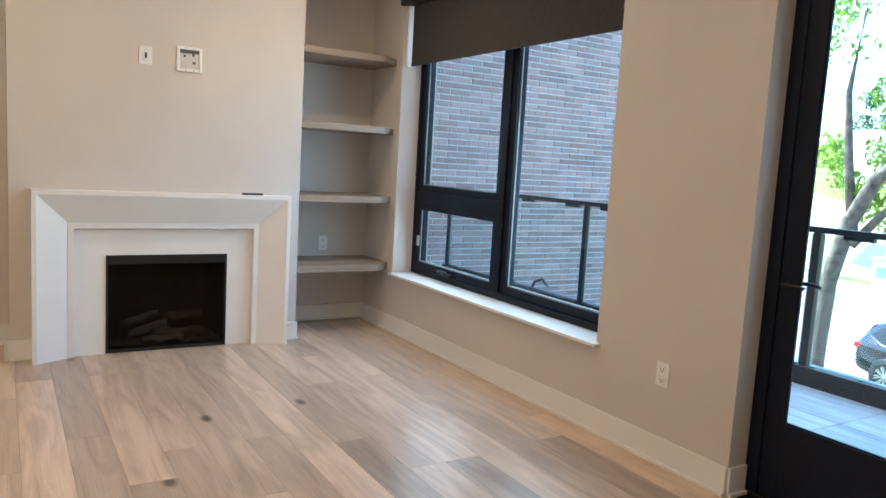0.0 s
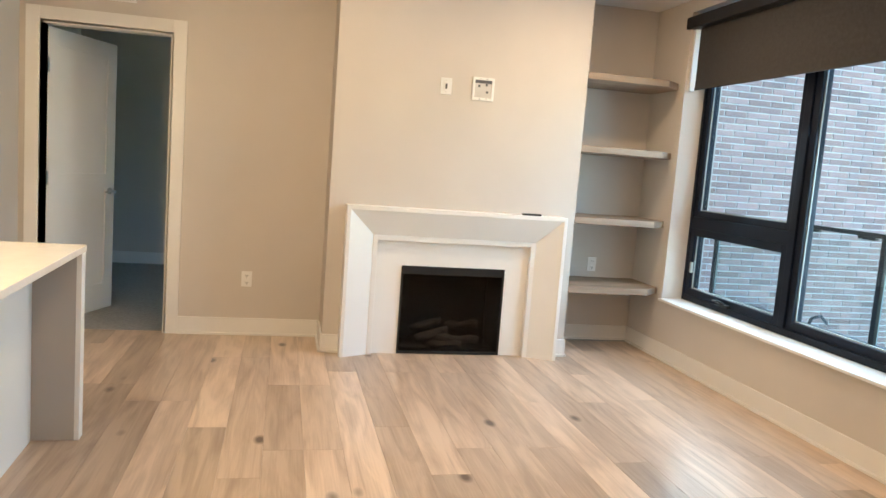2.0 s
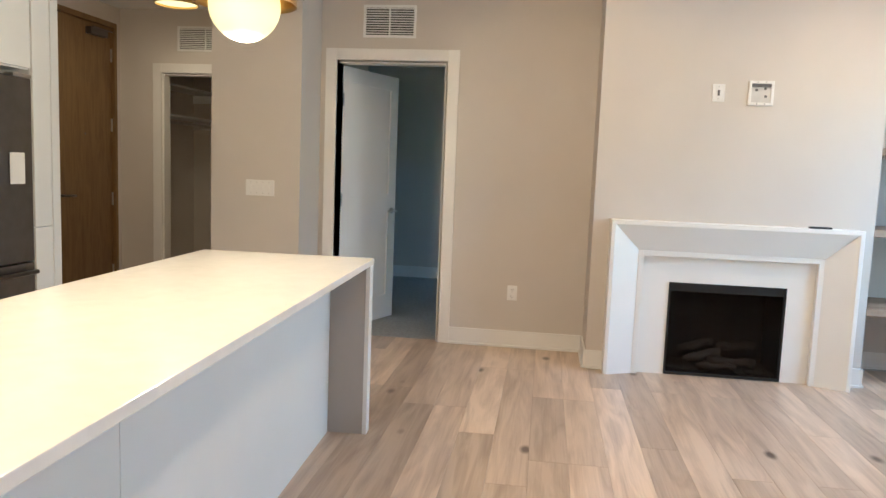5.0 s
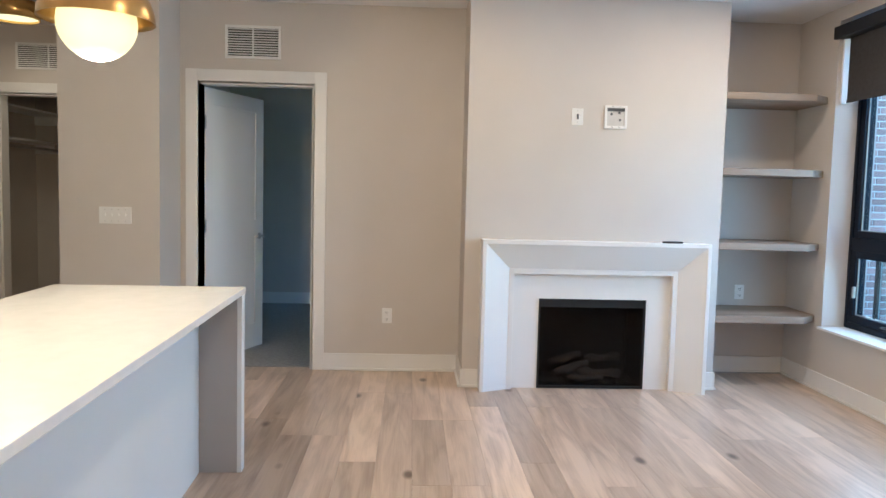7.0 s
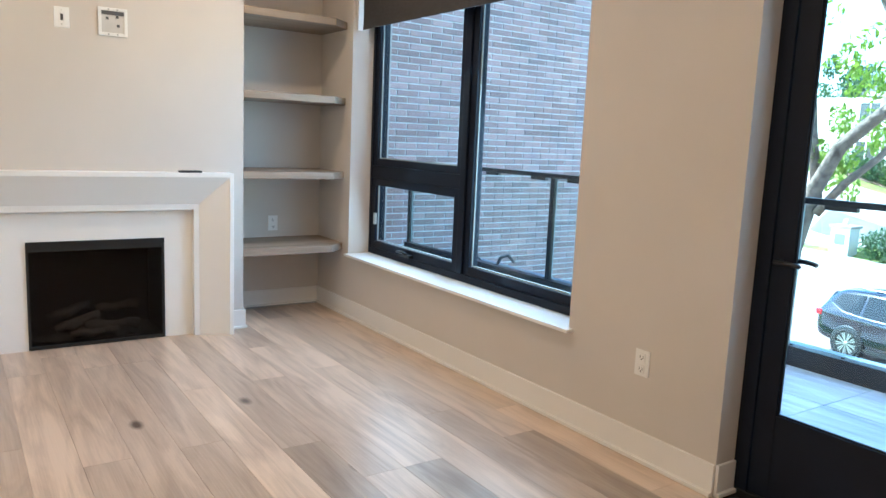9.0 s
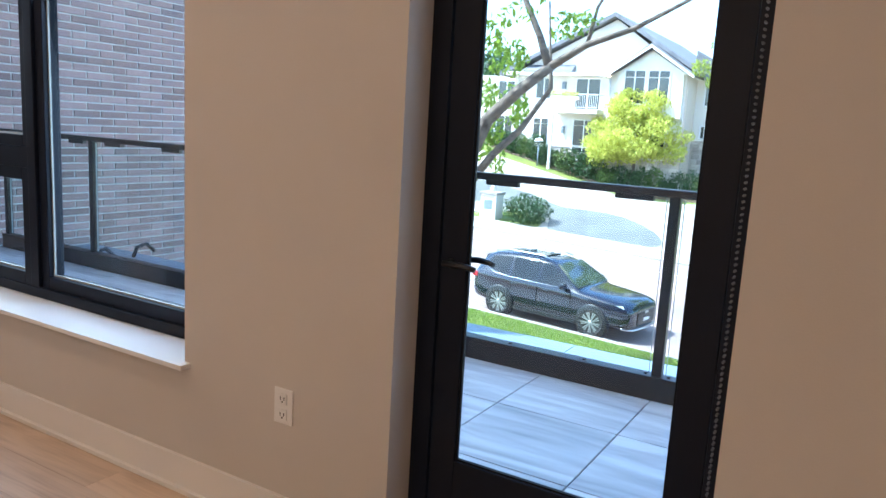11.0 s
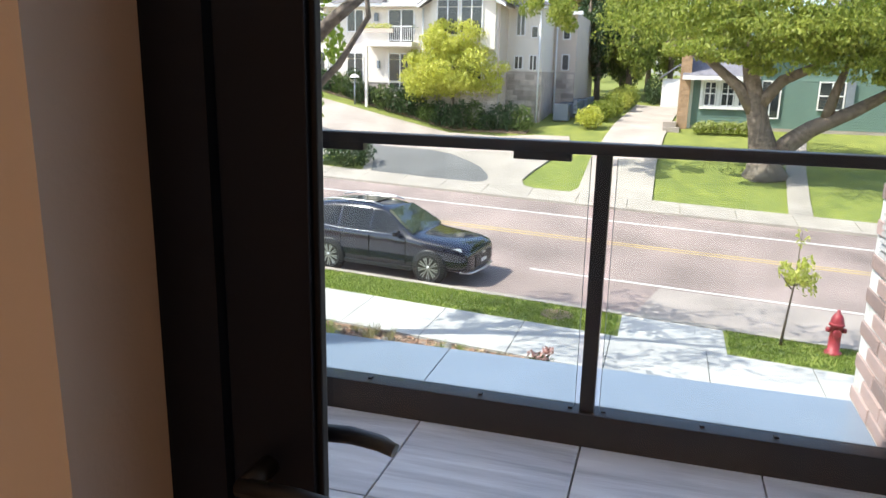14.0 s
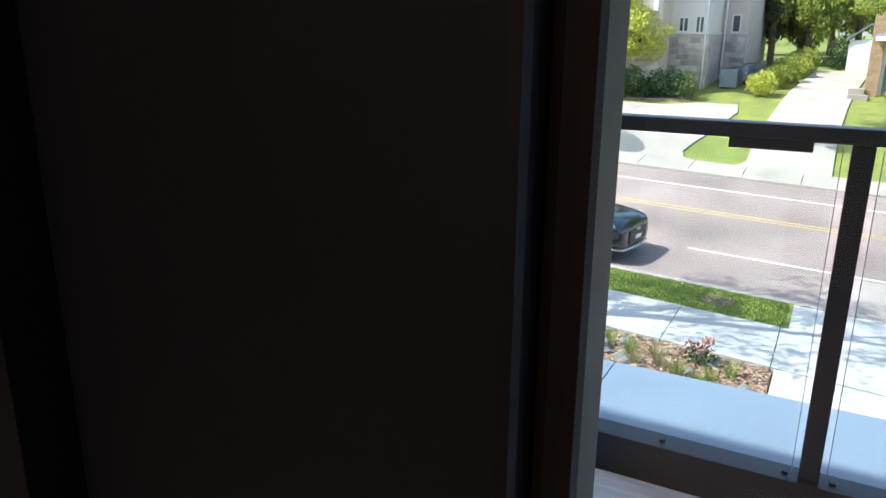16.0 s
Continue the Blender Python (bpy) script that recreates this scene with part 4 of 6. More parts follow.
def railing():
    r = thing("balcony_railing", (5.0, 0.95, BZ), "dark bronze balcony railing with clear glass panels", "railing")
    L = 7.2
    part("top_rail", B(-0.032, 0.032, 0.02, L, 1.055, 1.095, 0.006), M_RAIL, r)
    part("base_channel", B(-0.045, 0.045, 0.02, L, -0.025, 0.125, 0.004), M_RAIL, r, "brown-black base channel")
    posts = [0.06, 1.10, 2.35, 3.50, 4.67, 5.86, 7.15]
    pm = None
    for y in posts:
        if pm is None:
            pm = part("post", B(-0.025, 0.025, -0.026, 0.026, 0.125, 1.055, 0.003), M_RAIL, r, at=(0, y, 0))
        else:
            o = new("post", pm.data)
            o.parent, o.location = r, (0, y, 0)
    for a, b in zip(posts, posts[1:]):
        g = part("glass_panel", B(-0.005, 0.005, a + 0.045, b - 0.045, 0.135, 1.045), M_RAILGLASS, r, "clear railing glass")
        g.visible_shadow = False
        part("edge_strip", boxes((-0.0055, 0.0055, a + 0.043, a + 0.045, 0.135, 1.045), (-0.0055, 0.0055, b - 0.045, b - 0.043, 0.135, 1.045)), M_EDGE, r, "pale polished glass edge")
        for y in ((a + 0.21, b - 0.28) if a > 1 else ()):
            part("clamp", B(-0.018, 0.018, y - 0.10, y + 0.10, 1.028, 1.055, 0.002), M_RAIL, r)
        for y in (a + 0.06, b - 0.06, a + 0.4, b - 0.4):
            part("clip", B(-0.012, 0.012, y - 0.008, y + 0.008, 0.122, 0.132, 0.002), M_BLACKM, r)


railing()

# ---- north and south brick wings ----
struct("wing_north", boxes((3.2, 8.4, 8.318, 14.0, -3.9, 9.0)), M_MORTAR, "brick wing of the building beyond the balcony", "wall")
struct("wing_south", boxes((3.2, 6.05, -6.0, 0.932, -3.9, 9.0)), M_MORTAR, "brick wing beside the balcony railing", "wall")
# upper block is out of view; its 6.5 top keeps sun off the balcony
struct("house_front", boxes((-7.0, OX - 0.001, -3.3, 9.5, CEIL + 0.16, 6.5), (-7.0, OX - 0.001, -3.3, 9.5, -4.0, -0.21)), M_STUCCO2, "storeys above and below the flat, upper ones unseen, height set for shade", "wall")
M_LOUVRE = mat("louvre_grey", (0.36, 0.34, 0.345), 0.5, vary=0.04, scale=4.0)
M_LOUVREBACK = mat("louvre_case", (0.09, 0.085, 0.085), 0.6, vary=0.05, scale=4.0)
for lx, lw, lz, lh, proud in ((5.70, 0.58, 1.26, 1.3, 0.0), (5.62, 0.52, 0.64, 0.58, 0.05)):
    lv = thing("wall_louvre", (lx, 0.95, lz), "grey metal louvre panel on the brick wall", "louvre", "louvres")
    part("case", boxes((-lw, 0.0, 0, 0.02 + proud, 0.0, lh)), M_LOUVREBACK, lv)
    sl = None
    for k in range(int(lh / 0.026)):
        z = 0.004 + k * 0.026
        if sl is None:
            bm = prism(bmesh.new(), [(0.02 + proud, 0.0), (0.034 + proud, -0.004), (0.034 + proud, -0.001), (0.02 + proud, 0.018)], 'x', -lw, 0.0)
            sl = part("slat", bm, M_LOUVRE, lv, at=(0, 0, z))
        else:
            o = new("slat", sl.data)
            o.parent, o.location = lv, (0, 0, z)
vb = thing("strap_vent", (5.6, 7.4, -0.12), "pair of black bent brackets on the cap by the brick wall", "bracket")
for x in (-0.25, 0.2):
    part("strap", path_tube(bmesh.new(), [(x, 0, 0), (x + 0.03, -0.02, 0.10), (x + 0.12, -0.05, 0.13), (x + 0.2, -0.06, 0.05)], [0.02] * 4, 8), M_BLACKM, vb)


# ---- street ----
KX = [-60, 19, 21, 24.5, 28.5, 31, 36, 42, 60, 100, 900]
KZ = [-3.75, -3.75, -3.72, -3.6, -3.3, -3.05, -2.2, -1.25, 0.0, 1.0, 1.0]
BANKX, BANKY = [34.5, 35.25, 36, 36.75, 37.5, 38.5], [12.4, 14, 16, 18, 20, 22, 24]
SL = 0.145      # the street runs askew to the building by this slope


def gz(x, y=0.0):
    """Height of the land; a bank climbs along the apartments."""
    bank = 0.24 * max(0.0, min(y, 24.0) - 12.4) * min(1.0, max(0.0, (x - 34.5) / 4.0))
    return float(np.interp(x, KX, KZ)) + bank


def sheet(name, poly, dz, material, label, category, street=False, skirt=0.12, parent=None):
    """A ground patch that follows the rise of the land. poly: (x, y); with street, x counts from the askew street line."""
    bm = bmesh.new()
    pts = [(x + SL * y, y) if street else (x, y) for x, y in poly]
    f = bm.faces.new([bm.verts.new((x, y, 0)) for x, y in pts])
    for k in KX[1:-1]:
        bmesh.ops.bisect_plane(bm, geom=list(bm.verts) + list(bm.edges) + list(bm.faces), plane_co=(k, 0, 0), plane_no=(1, 0, 0))
    if max(x for x, y in pts) > 34.5:
        for plane, axis in [(v, 0) for v in BANKX] + [(v, 1) for v in BANKY]:
            bmesh.ops.bisect_plane(bm, geom=list(bm.verts) + list(bm.edges) + list(bm.faces), plane_co=(plane, plane, 0), plane_no=(1 - axis, axis, 0))
    bmesh.ops.triangulate(bm, faces=[f for f in bm.faces if len(f.verts) > 4])
    top = list(bm.faces)
    bmesh.ops.recalc_face_normals(bm, faces=top)
    r = bmesh.ops.extrude_face_region(bm, geom=top)
    low = {v for v in r["geom"] if isinstance(v, bmesh.types.BMVert)}
    for v in bm.verts:
        v.co.z = gz(v.co.x, v.co.y) + dz - (skirt if v in low else 0)
    bmesh.ops.recalc_face_normals(bm, faces=bm.faces)
    if parent:
        return part(name, bm, material, parent)
    return struct(name, bm, material, label, category)


bm = bmesh.new()
GX = sorted(KX + [v for v in BANKX if v not in KX])
gv = [[bm.verts.new((x, y, gz(x, y) - 0.02)) for y in [-600, -60, -20, 0] + BANKY + [60, 600]] for x in GX]
for i in range(len(GX) - 1):
    for j in range(len(gv[0]) - 1):
        bm.faces.new((gv[i][j], gv[i + 1][j], gv[i + 1][j + 1], gv[i][j + 1]))
struct("ground", bm, M_GRASS, "green lawn rising gently beyond the street", "lawn")
S = dict(street=True)
sheet("road", [(17.55, -120), (27.9, -120), (27.9, 120), (17.55, 120)], 0.015, M_ASPHALT, "sunlit pale asphalt street", "road", **S)
sheet("road_patch", [(17.9, -9.0), (20.1, -9.0), (20.1, 1.7), (17.9, 2.2)], 0.018, M_ASPHALT3, "paler resurfaced asphalt strip", "road", skirt=0.004, **S)
sheet("road_marking", [(20.22, -120), (20.31, -120), (20.31, 5.0), (20.22, 5.0)], 0.021, M_PAINTW, "white painted edge line", "road marking", skirt=0.005, **S)
sheet("road_marking", [(20.22, 10.0), (20.31, 10.0), (20.31, 120), (20.22, 120)], 0.021, M_PAINTW, "white painted edge line", "road marking", skirt=0.005, **S)
for a in (23.72, 23.97):
    sheet("road_marking", [(a, -120), (a + 0.07, -120), (a + 0.07, 120), (a, 120)], 0.021, M_PAINTY, "yellow painted centre line", "road marking", skirt=0.005, **S)
sheet("road_marking", [(26.32, -120), (26.41, -120), (26.41, 120), (26.32, 120)], 0.021, M_PAINTW, "white painted edge line", "road marking", skirt=0.005, **S)
sheet("kerb", [(17.36, -120), (17.55, -120), (17.55, 120), (17.36, 120)], 0.13, M_CONC, "pale concrete kerb", "kerb", skirt=0.2, **S)
sheet("kerb", [(27.9, -120), (28.06, -120), (28.06, 120), (27.9, 120)], 0.10, M_CONC, "pale concrete kerb", "kerb", skirt=0.2, **S)
sheet("verge", [(16.0, 2.43), (17.36, 2.43), (17.36, 110), (16.0, 110)], 0.11, M_GRASS, "mown grass verge beside the street", "grass", **S)
sheet("verge", [(16.0, -110), (17.36, -110), (17.36, 0.45), (16.0, 0.45)], 0.11, M_GRASS, "mown grass verge with a young tree", "grass", **S)
sheet("apron", [(16.0, 0.45), (17.36, 0.45), (17.36, 2.43), (16.0, 2.43)], 0.115, M_CONC2, "pale concrete apron across the verge", "pavement", **S)
pav = tagged(new("pavement"), "pale concrete pavement in jointed slabs", "pavement", kind="structure")
for k in range(-14, 16):
    a = 2.56 + k * 1.75
    sheet("slab", [(14.16, a + 0.008), (15.99, a + 0.008), (15.99, a + 1.742), (14.16, a + 1.742)], 0.115, M_CONC2, "", "", street=True, parent=pav)
pavf = tagged(new("pavement_far"), "pale concrete pavement on the far side in jointed slabs", "pavement", kind="structure")
for k in range(-22, 22):
    a = 1.2 + k * 1.8
    sheet("slab", [(28.06, a + 0.012), (29.42, a + 0.012), (29.42, a + 1.788), (28.06, a + 1.788)], 0.09, M_CONC, "", "", street=True, parent=pavf)
sheet("path", [(6.5, 0.6), (14.15, 0.6), (14.15, 2.5), (6.5, 2.5)], 0.10, M_CONC2, "pale concrete path to the building", "path", **S)
sheet("planting_bed", [(4.0, 2.53), (14.13, 2.53), (14.13, 60), (4.0, 60)], 0.08, M_SOIL, "mulched planting bed with dry grasses", "bed", **S)
sheet("planting_bed", [(6.1, -40), (14.13, -40), (14.13, 0.57), (6.1, 0.57)], 0.08, M_SOIL, "mulched planting bed by the path", "bed", **S)
sheet("driveway", [(29.9, 5.3), (29.6, 4.9), (29.75, 2.17), (35, 2.18), (39.5, 1.99), (50.4, 1.19), (51.2, 3.85), (39, 4.74), (35.2, 4.96), (31, 4.95)], 0.06, M_CONC, "pale concrete driveway to the garage", "driveway")
sheet("forecourt", [(30.4, 6.4), (30.9, 7.1), (31.6, 7.28), (33.0, 7.06), (34.75, 6.63), (37.6, 6.2), (38.9, 6.4), (38.9, 8.1), (38.3, 9.7), (38.5, 11.5), (38.6, 12.0), (38.4, 13.5), (38.3, 16.0), (38.3, 24.0), (38.3, 32.0), (33.0, 32.0), (33.0, 18.0), (33.9, 16.5), (33.5, 14.8), (31.8, 14.3), (31.6, 14.3)], 0.05, M_CONC, "pale concrete forecourt drive", "driveway")
sheet("forecourt_asphalt", [(35.1, 14.6), (35.2, 12.4), (34.7, 11.2), (33.9, 10.27), (33.0, 9.4), (32.15, 8.9), (31.5, 8.65), (31.05, 8.76), (30.9, 9.2), (30.95, 10.0), (31.36, 12.4), (31.5, 13.8), (33.3, 14.4), (34.2, 17.0), (34.8, 20.0), (36.4, 20.0), (35.9, 16.6)], 0.058, M_ASPHALT2, "darker asphalt patch in the forecourt", "driveway")
sheet("garden_path", [(28.95, -2.3), (28.95, -3.05), (34.66, -3.61), (40.5, -4.4), (40.5, -3.6), (34.5, -2.84)], 0.05, M_CONC, "narrow concrete garden path", "path")
sheet("shrub_bed", [(39.2, 8.6), (39.9, 8.6), (39.9, 22.0), (39.35, 22.0), (39.3, 12.3)], 0.06, M_SOIL, "mulch below the hedge", "bed")
mh = thing("manhole_cover", (17.25, 3.75, gz(17) + 0.11), "round rusty utility cover in the grass", "manhole cover")
part("lid", lathe(bmesh.new(), [(0.34, -0.02), (0.34, 0.012), (0.30, 0.016), (0.001, 0.016)], 24), mat("rusty_iron", (0.20, 0.12, 0.085), 0.85, vary=0.15, scale=9.0), mh)


# ---- plants ----
def leaves(bm, r, centre, radii, n, size, hollow=0.35):
    """Leaf blades scattered through an uneven ellipsoid clump."""
    for _ in range(n):
        d = Vector((r.gauss(0, 1), r.gauss(0, 1), r.gauss(0, 1))).normalized()
        k = hollow + (1 - hollow) * r.random() ** 0.5
        k *= 1 + 0.22 * noise.noise(d * 2.3 + Vector(centre))
        p = Vector((centre[0] + d.x * radii[0] * k, centre[1] + d.y * radii[1] * k, centre[2] + d.z * radii[2] * k))
        q = Euler((r.uniform(0, 6.28), r.uniform(0, 6.28), r.uniform(0, 6.28))).to_matrix()
        s = size * r.uniform(0.6, 1.3)
        a, b, c, e = (bm.verts.new(p + q @ Vector(v)) for v in ((-s, 0, 0), (0, -0.45 * s, 0.1 * s), (s, 0, 0), (0, 0.45 * s, 0.1 * s)))
        bm.faces.new((a, b, c, e))


def leaf_cloud(clumps, size, seed):
    r = random.Random(seed)
    bm = bmesh.new()
    for c, rad, n in clumps:
        leaves(bm, r, c, rad, n, size)
    return bm


def tree(name, at, label, limbs, clumps, size, leafm, bark, seed, group=""):
    t = thing(name, at, label, "tree", group)
    part("trunk", path_tube(bmesh.new(), limbs[0][0], limbs[0][1], 14), bark, t)
    for pts, rad in limbs[1:]:
        part("limb", path_tube(bmesh.new(), pts, rad, 10), bark, t)
    part("crown", leaf_cloud(clumps, size, seed), leafm, t)
    return t


def round_clumps(c, R, n, per, seed, rmin=0.28, rmax=0.5):
    r = random.Random(seed)
    out = []
    for _ in range(n):
        d = Vector((r.gauss(0, 1), r.gauss(0, 1), r.gauss(0, 1))).normalized() * r.uniform(0.45, 0.95)
        k = r.uniform(rmin, rmax)
        out.append(((c[0] + d.x * R[0], c[1] + d.y * R[1], c[2] + d.z * R[2]), (R[0] * k, R[1] * k, R[2] * k), per))
    return out


# young maple in front of the apartments
z0 = gz(39.7)
tree("maple_tree", (39.7, 12.6, z0), "young yellow-green maple on the lawn before the apartments",
     [([(0, 0, -0.1), (0.02, 0, 0.8), (0, 0.03, 1.6), (0, 0, 3.2), (0, 0, 5.0)], [0.13, 0.10, 0.09, 0.06, 0.02]),
      ([(0, 0, 1.6), (0, 0.7, 2.5), (0, 1.5, 3.6)], [0.05, 0.035, 0.01]), ([(0, 0, 1.7), (0.1, -0.7, 2.6), (0, -1.5, 3.5)], [0.05, 0.035, 0.01]),
      ([(0, 0, 2.3), (-0.5, 0.2, 3.3), (-1.1, 0.3, 4.3)], [0.045, 0.03, 0.01])],
     round_clumps((0, 0, 2.95), (2.1, 2.6, 1.75), 88, 240, 4, 0.2, 0.32) + round_clumps((0, 0, 4.5), (1.5, 1.8, 1.35), 46, 230, 5, 0.22, 0.34), 0.082, M_LEAFY, M_BARKS, 11)

# large old tree before the green house
z0 = gz(34.2)
tree("old_tree", (34.2, -2.0, z0), "large old tree with forked grey trunk and wide crown",
     [([(0, 0, -0.15), (0, 0.03, 0.3), (0, 0.12, 0.9), (0, 0.40, 1.9), (-0.1, 0.75, 3.2), (-0.2, 1.2, 5.0), (0, 1.8, 7.6)], [1.0, 0.68, 0.58, 0.42, 0.34, 0.23, 0.08]),
      ([(0, -0.15, 0.5), (0.0, -0.75, 1.3), (-0.1, -1.45, 1.9), (-0.2, -2.8, 2.6), (-0.2, -4.4, 3.6), (0, -6.6, 4.8)], [0.46, 0.40, 0.33, 0.25, 0.17, 0.06]),
      ([(-0.05, 0.6, 2.4), (-0.2, 1.3, 3.4), (-0.3, 2.5, 4.4), (-0.4, 4.2, 5.1)], [0.30, 0.22, 0.16, 0.05]),
      ([(-0.1, 0.6, 2.6), (-0.3, -0.2, 3.7), (-0.5, -1.2, 4.2), (-0.6, -2.6, 5.4)], [0.27, 0.22, 0.17, 0.06]),
      ([(-0.1, -1.9, 2.1), (-0.3, -2.1, 3.3), (-0.2, -2.6, 5.0)], [0.24, 0.18, 0.06])],
     round_clumps((-0.6, -0.6, 6.7), (4.0, 8.2, 2.6), 130, 280, 7, 0.14, 0.25) + round_clumps((-1.9, 0.6, 5.2), (2.0, 4.4, 1.3), 80, 190, 8, 0.1, 0.17)
     + round_clumps((-1.6, -4.6, 4.3), (2.4, 3.6, 1.5), 54, 200, 9, 0.13, 0.22) + round_clumps((-2.0, 8.6, 6.6), (1.5, 1.6, 1.3), 16, 200, 10, 0.2, 0.32), 0.09, M_LEAF, M_BARK, 12)

# street-side honey locust near the balcony
tree("locust_tree", (14.0, 8.4, gz(14)), "leaning street tree with forked limbs and light leaves",
     [([(0, 0.30, -0.1), (0, 0.24, 1.95), (0, 0.16, 3.28), (0, -0.10, 4.4), (0, -0.50, 5.25), (0, -1.1, 5.8), (0, -1.75, 6.28)], [0.22, 0.18, 0.165, 0.15, 0.13, 0.11, 0.09]),
      ([(0, -1.7, 6.25), (0, -1.48, 6.8), (0, -0.9, 7.9), (0, -0.4, 9.5)], [0.08, 0.065, 0.045, 0.02]),
      ([(0, -1.7, 6.25), (0, -2.4, 6.65), (0, -3.2, 6.9), (0, -4.1, 7.35), (-0.2, -5.2, 8.2)], [0.08, 0.06, 0.045, 0.03, 0.012]),
      ([(0, -0.2, 4.0), (0.15, -0.6, 4.6), (0.25, -1.1, 5.1), (0.4, -1.6, 5.9), (0.5, -1.4, 7.5)], [0.09, 0.075, 0.06, 0.045, 0.02]),
      ([(0, -0.2, 4.2), (0.1, 0.1, 5.6), (0.1, 0.25, 6.9), (0.1, 0.1, 8.4)], [0.10, 0.08, 0.06, 0.03]),
      ([(0, -2.4, 6.65), (0.1, -2.5, 7.3), (0.2, -3.1, 8.4)], [0.04, 0.03, 0.01])],
     round_clumps((0, -0.4, 9.2), (3.0, 4.6, 1.7), 60, 110, 13, 0.14, 0.24) + round_clumps((0.8, -0.1, 5.4), (1.0, 1.0, 1.5), 16, 80, 14, 0.2, 0.32)
     + round_clumps((0.3, -1.2, 7.2), (0.8, 1.4, 0.7), 9, 45, 15, 0.2, 0.3), 0.07, M_LEAFB, M_BARK, 16)

# sapling in the verge
tree("sapling", (16.93, -0.55, gz(17) + 0.10), "thin young street tree with sparse leaves",
     [([(0, 0, -0.05), (0.01, -0.05, 0.6), (0, -0.10, 1.2), (0, -0.12, 2.25)], [0.028, 0.022, 0.016, 0.006]),
      ([(0, -0.09, 1.1), (0, 0.25, 1.5)], [0.012, 0.004]), ([(0, -0.1, 1.2), (0, -0.45, 1.35)], [0.012, 0.004])],
     round_clumps((0, -0.12, 1.5), (0.4, 0.42, 0.5), 16, 34, 17, 0.2, 0.34) + [((0, -0.12, 2.1), (0.15, 0.15, 0.2), 26)], 0.05, M_LEAFY, M_BARKS, 18)

# trees behind the houses
for k, (x, y, h, w, m, lab) in enumerate(((56, 7.6, 9.5, 1.6, M_LEAFD, "dark conifer behind the houses"), (54, 4.6, 8.5, 2.2, M_LEAF, "broad green tree behind the driveway"), (60, 8.8, 9.0, 2.0, M_LEAFR, "tree with red autumn leaves"),
                                          (58, 2.0, 9.0, 2.6, M_LEAF, "broad green tree behind the garage"), (64, 5.5, 10.5, 3.0, M_LEAFY, "tall yellowing tree in the distance"), (60, -3, 10.0, 3.0, M_LEAF, "broad green tree behind the house"), (58, -12, 10.0, 4.0, M_LEAF, "broad green tree behind the house"),
                                          (47, 25.5, 9.0, 2.6, M_LEAFD, "dark green tree beside the apartments"), (44, 22.6, 5.0, 1.6, M_LEAF, "green tree beside the apartments"),
                                          (53.5, 6.6, 7.0, 1.4, M_LEAFD, "dark conifer behind the houses"), (57, 5.2, 5.5, 2.2, M_LEAFH, "broad green tree behind the driveway"), (62, 3.6, 7.5, 2.8, M_LEAFH, "broad green tree behind the garage"))):
    tree("background_tree", (x, y, gz(x)), lab, [([(0, 0, -0.1), (0, 0, h * 0.4), (0, 0, h * 0.85)], [0.22, 0.16, 0.04])],
         round_clumps((0, 0, h * 0.56), (w, w, h * 0.42), 34, 230, 30 + k, 0.2, 0.34), 0.13, m, M_BARK, 50 + k)

r = random.Random(5)
for k, (x, y, s) in enumerate(((41.0, 5.7, 0.72), (43.2, 5.25, 0.72), (45.2, 5.0, 0.8), (47.5, 4.7, 0.85), (50.0, 4.5, 0.9))):
    b = thing("round_shrub", (x, y, gz(x)), "clipped round green shrub beside the driveway", "shrub", "driveway shrubs")
    part("foliage", leaf_cloud([((0, 0, s * 0.8), (s, s, s * 0.8), 900), ((0, 0, s * 0.8), (s * 0.7, s * 0.7, s * 0.6), 300)], 0.08, 70 + k), M_LEAF if k % 3 else M_LEAFY, b)
b = thing("round_shrub", (32.2, 15.1, gz(32.2)), "wide round shrub beside the entrance pier", "shrub")
part("foliage", leaf_cloud([((0, 0, 0.65), (1.0, 1.15, 0.7), 1500), ((0, 0, 0.5), (0.8, 0.9, 0.5), 400)], 0.08, 80), M_LEAFD, b)
b = thing("tall_shrub", (52.5, 2.9, gz(52)), "tall clipped shrub by the garage", "shrub")
part("foliage", leaf_cloud([((0, 0, 0.9), (0.7, 0.6, 0.95), 900)], 0.09, 81), M_LEAFD, b)
for k in range(20):
    y = 8.9 + k * 0.62
    h = r.uniform(0.5, 0.85)
    x = 39.5 + r.uniform(-0.2, 0.15)
    b = thing("hedge_shrub", (x, y, gz(x, y) + 0.05), "dark spreading evergreen shrub by the apartments", "shrub", "apartment hedge")
    part("foliage", leaf_cloud([((0, 0, h * 0.8), (0.6, 0.6, h), 700)], 0.075, 90 + k), M_LEAFD if k % 4 else M_LEAFH, b)
for k in range(9):
    y = 0.45 - k * 0.34
    b = thing("hydrangea", (40.7 + 0.1 * (k % 2), y, gz(40.7)), "pale green flowering hydrangea below the bay window", "shrub", "hydrangeas")
    part("foliage", leaf_cloud([((0, 0, 0.3), (0.32, 0.3, 0.32), 160)], 0.07, 120 + k), M_LEAF, b)
    part("blooms", leaf_cloud([((r.uniform(-0.2, 0.1), r.uniform(-0.25, 0.25), r.uniform(0.35, 0.6)), (0.13, 0.13, 0.11), 40) for _ in range(6)], 0.05, 140 + k), M_HYDR, b, "pale green flower heads")
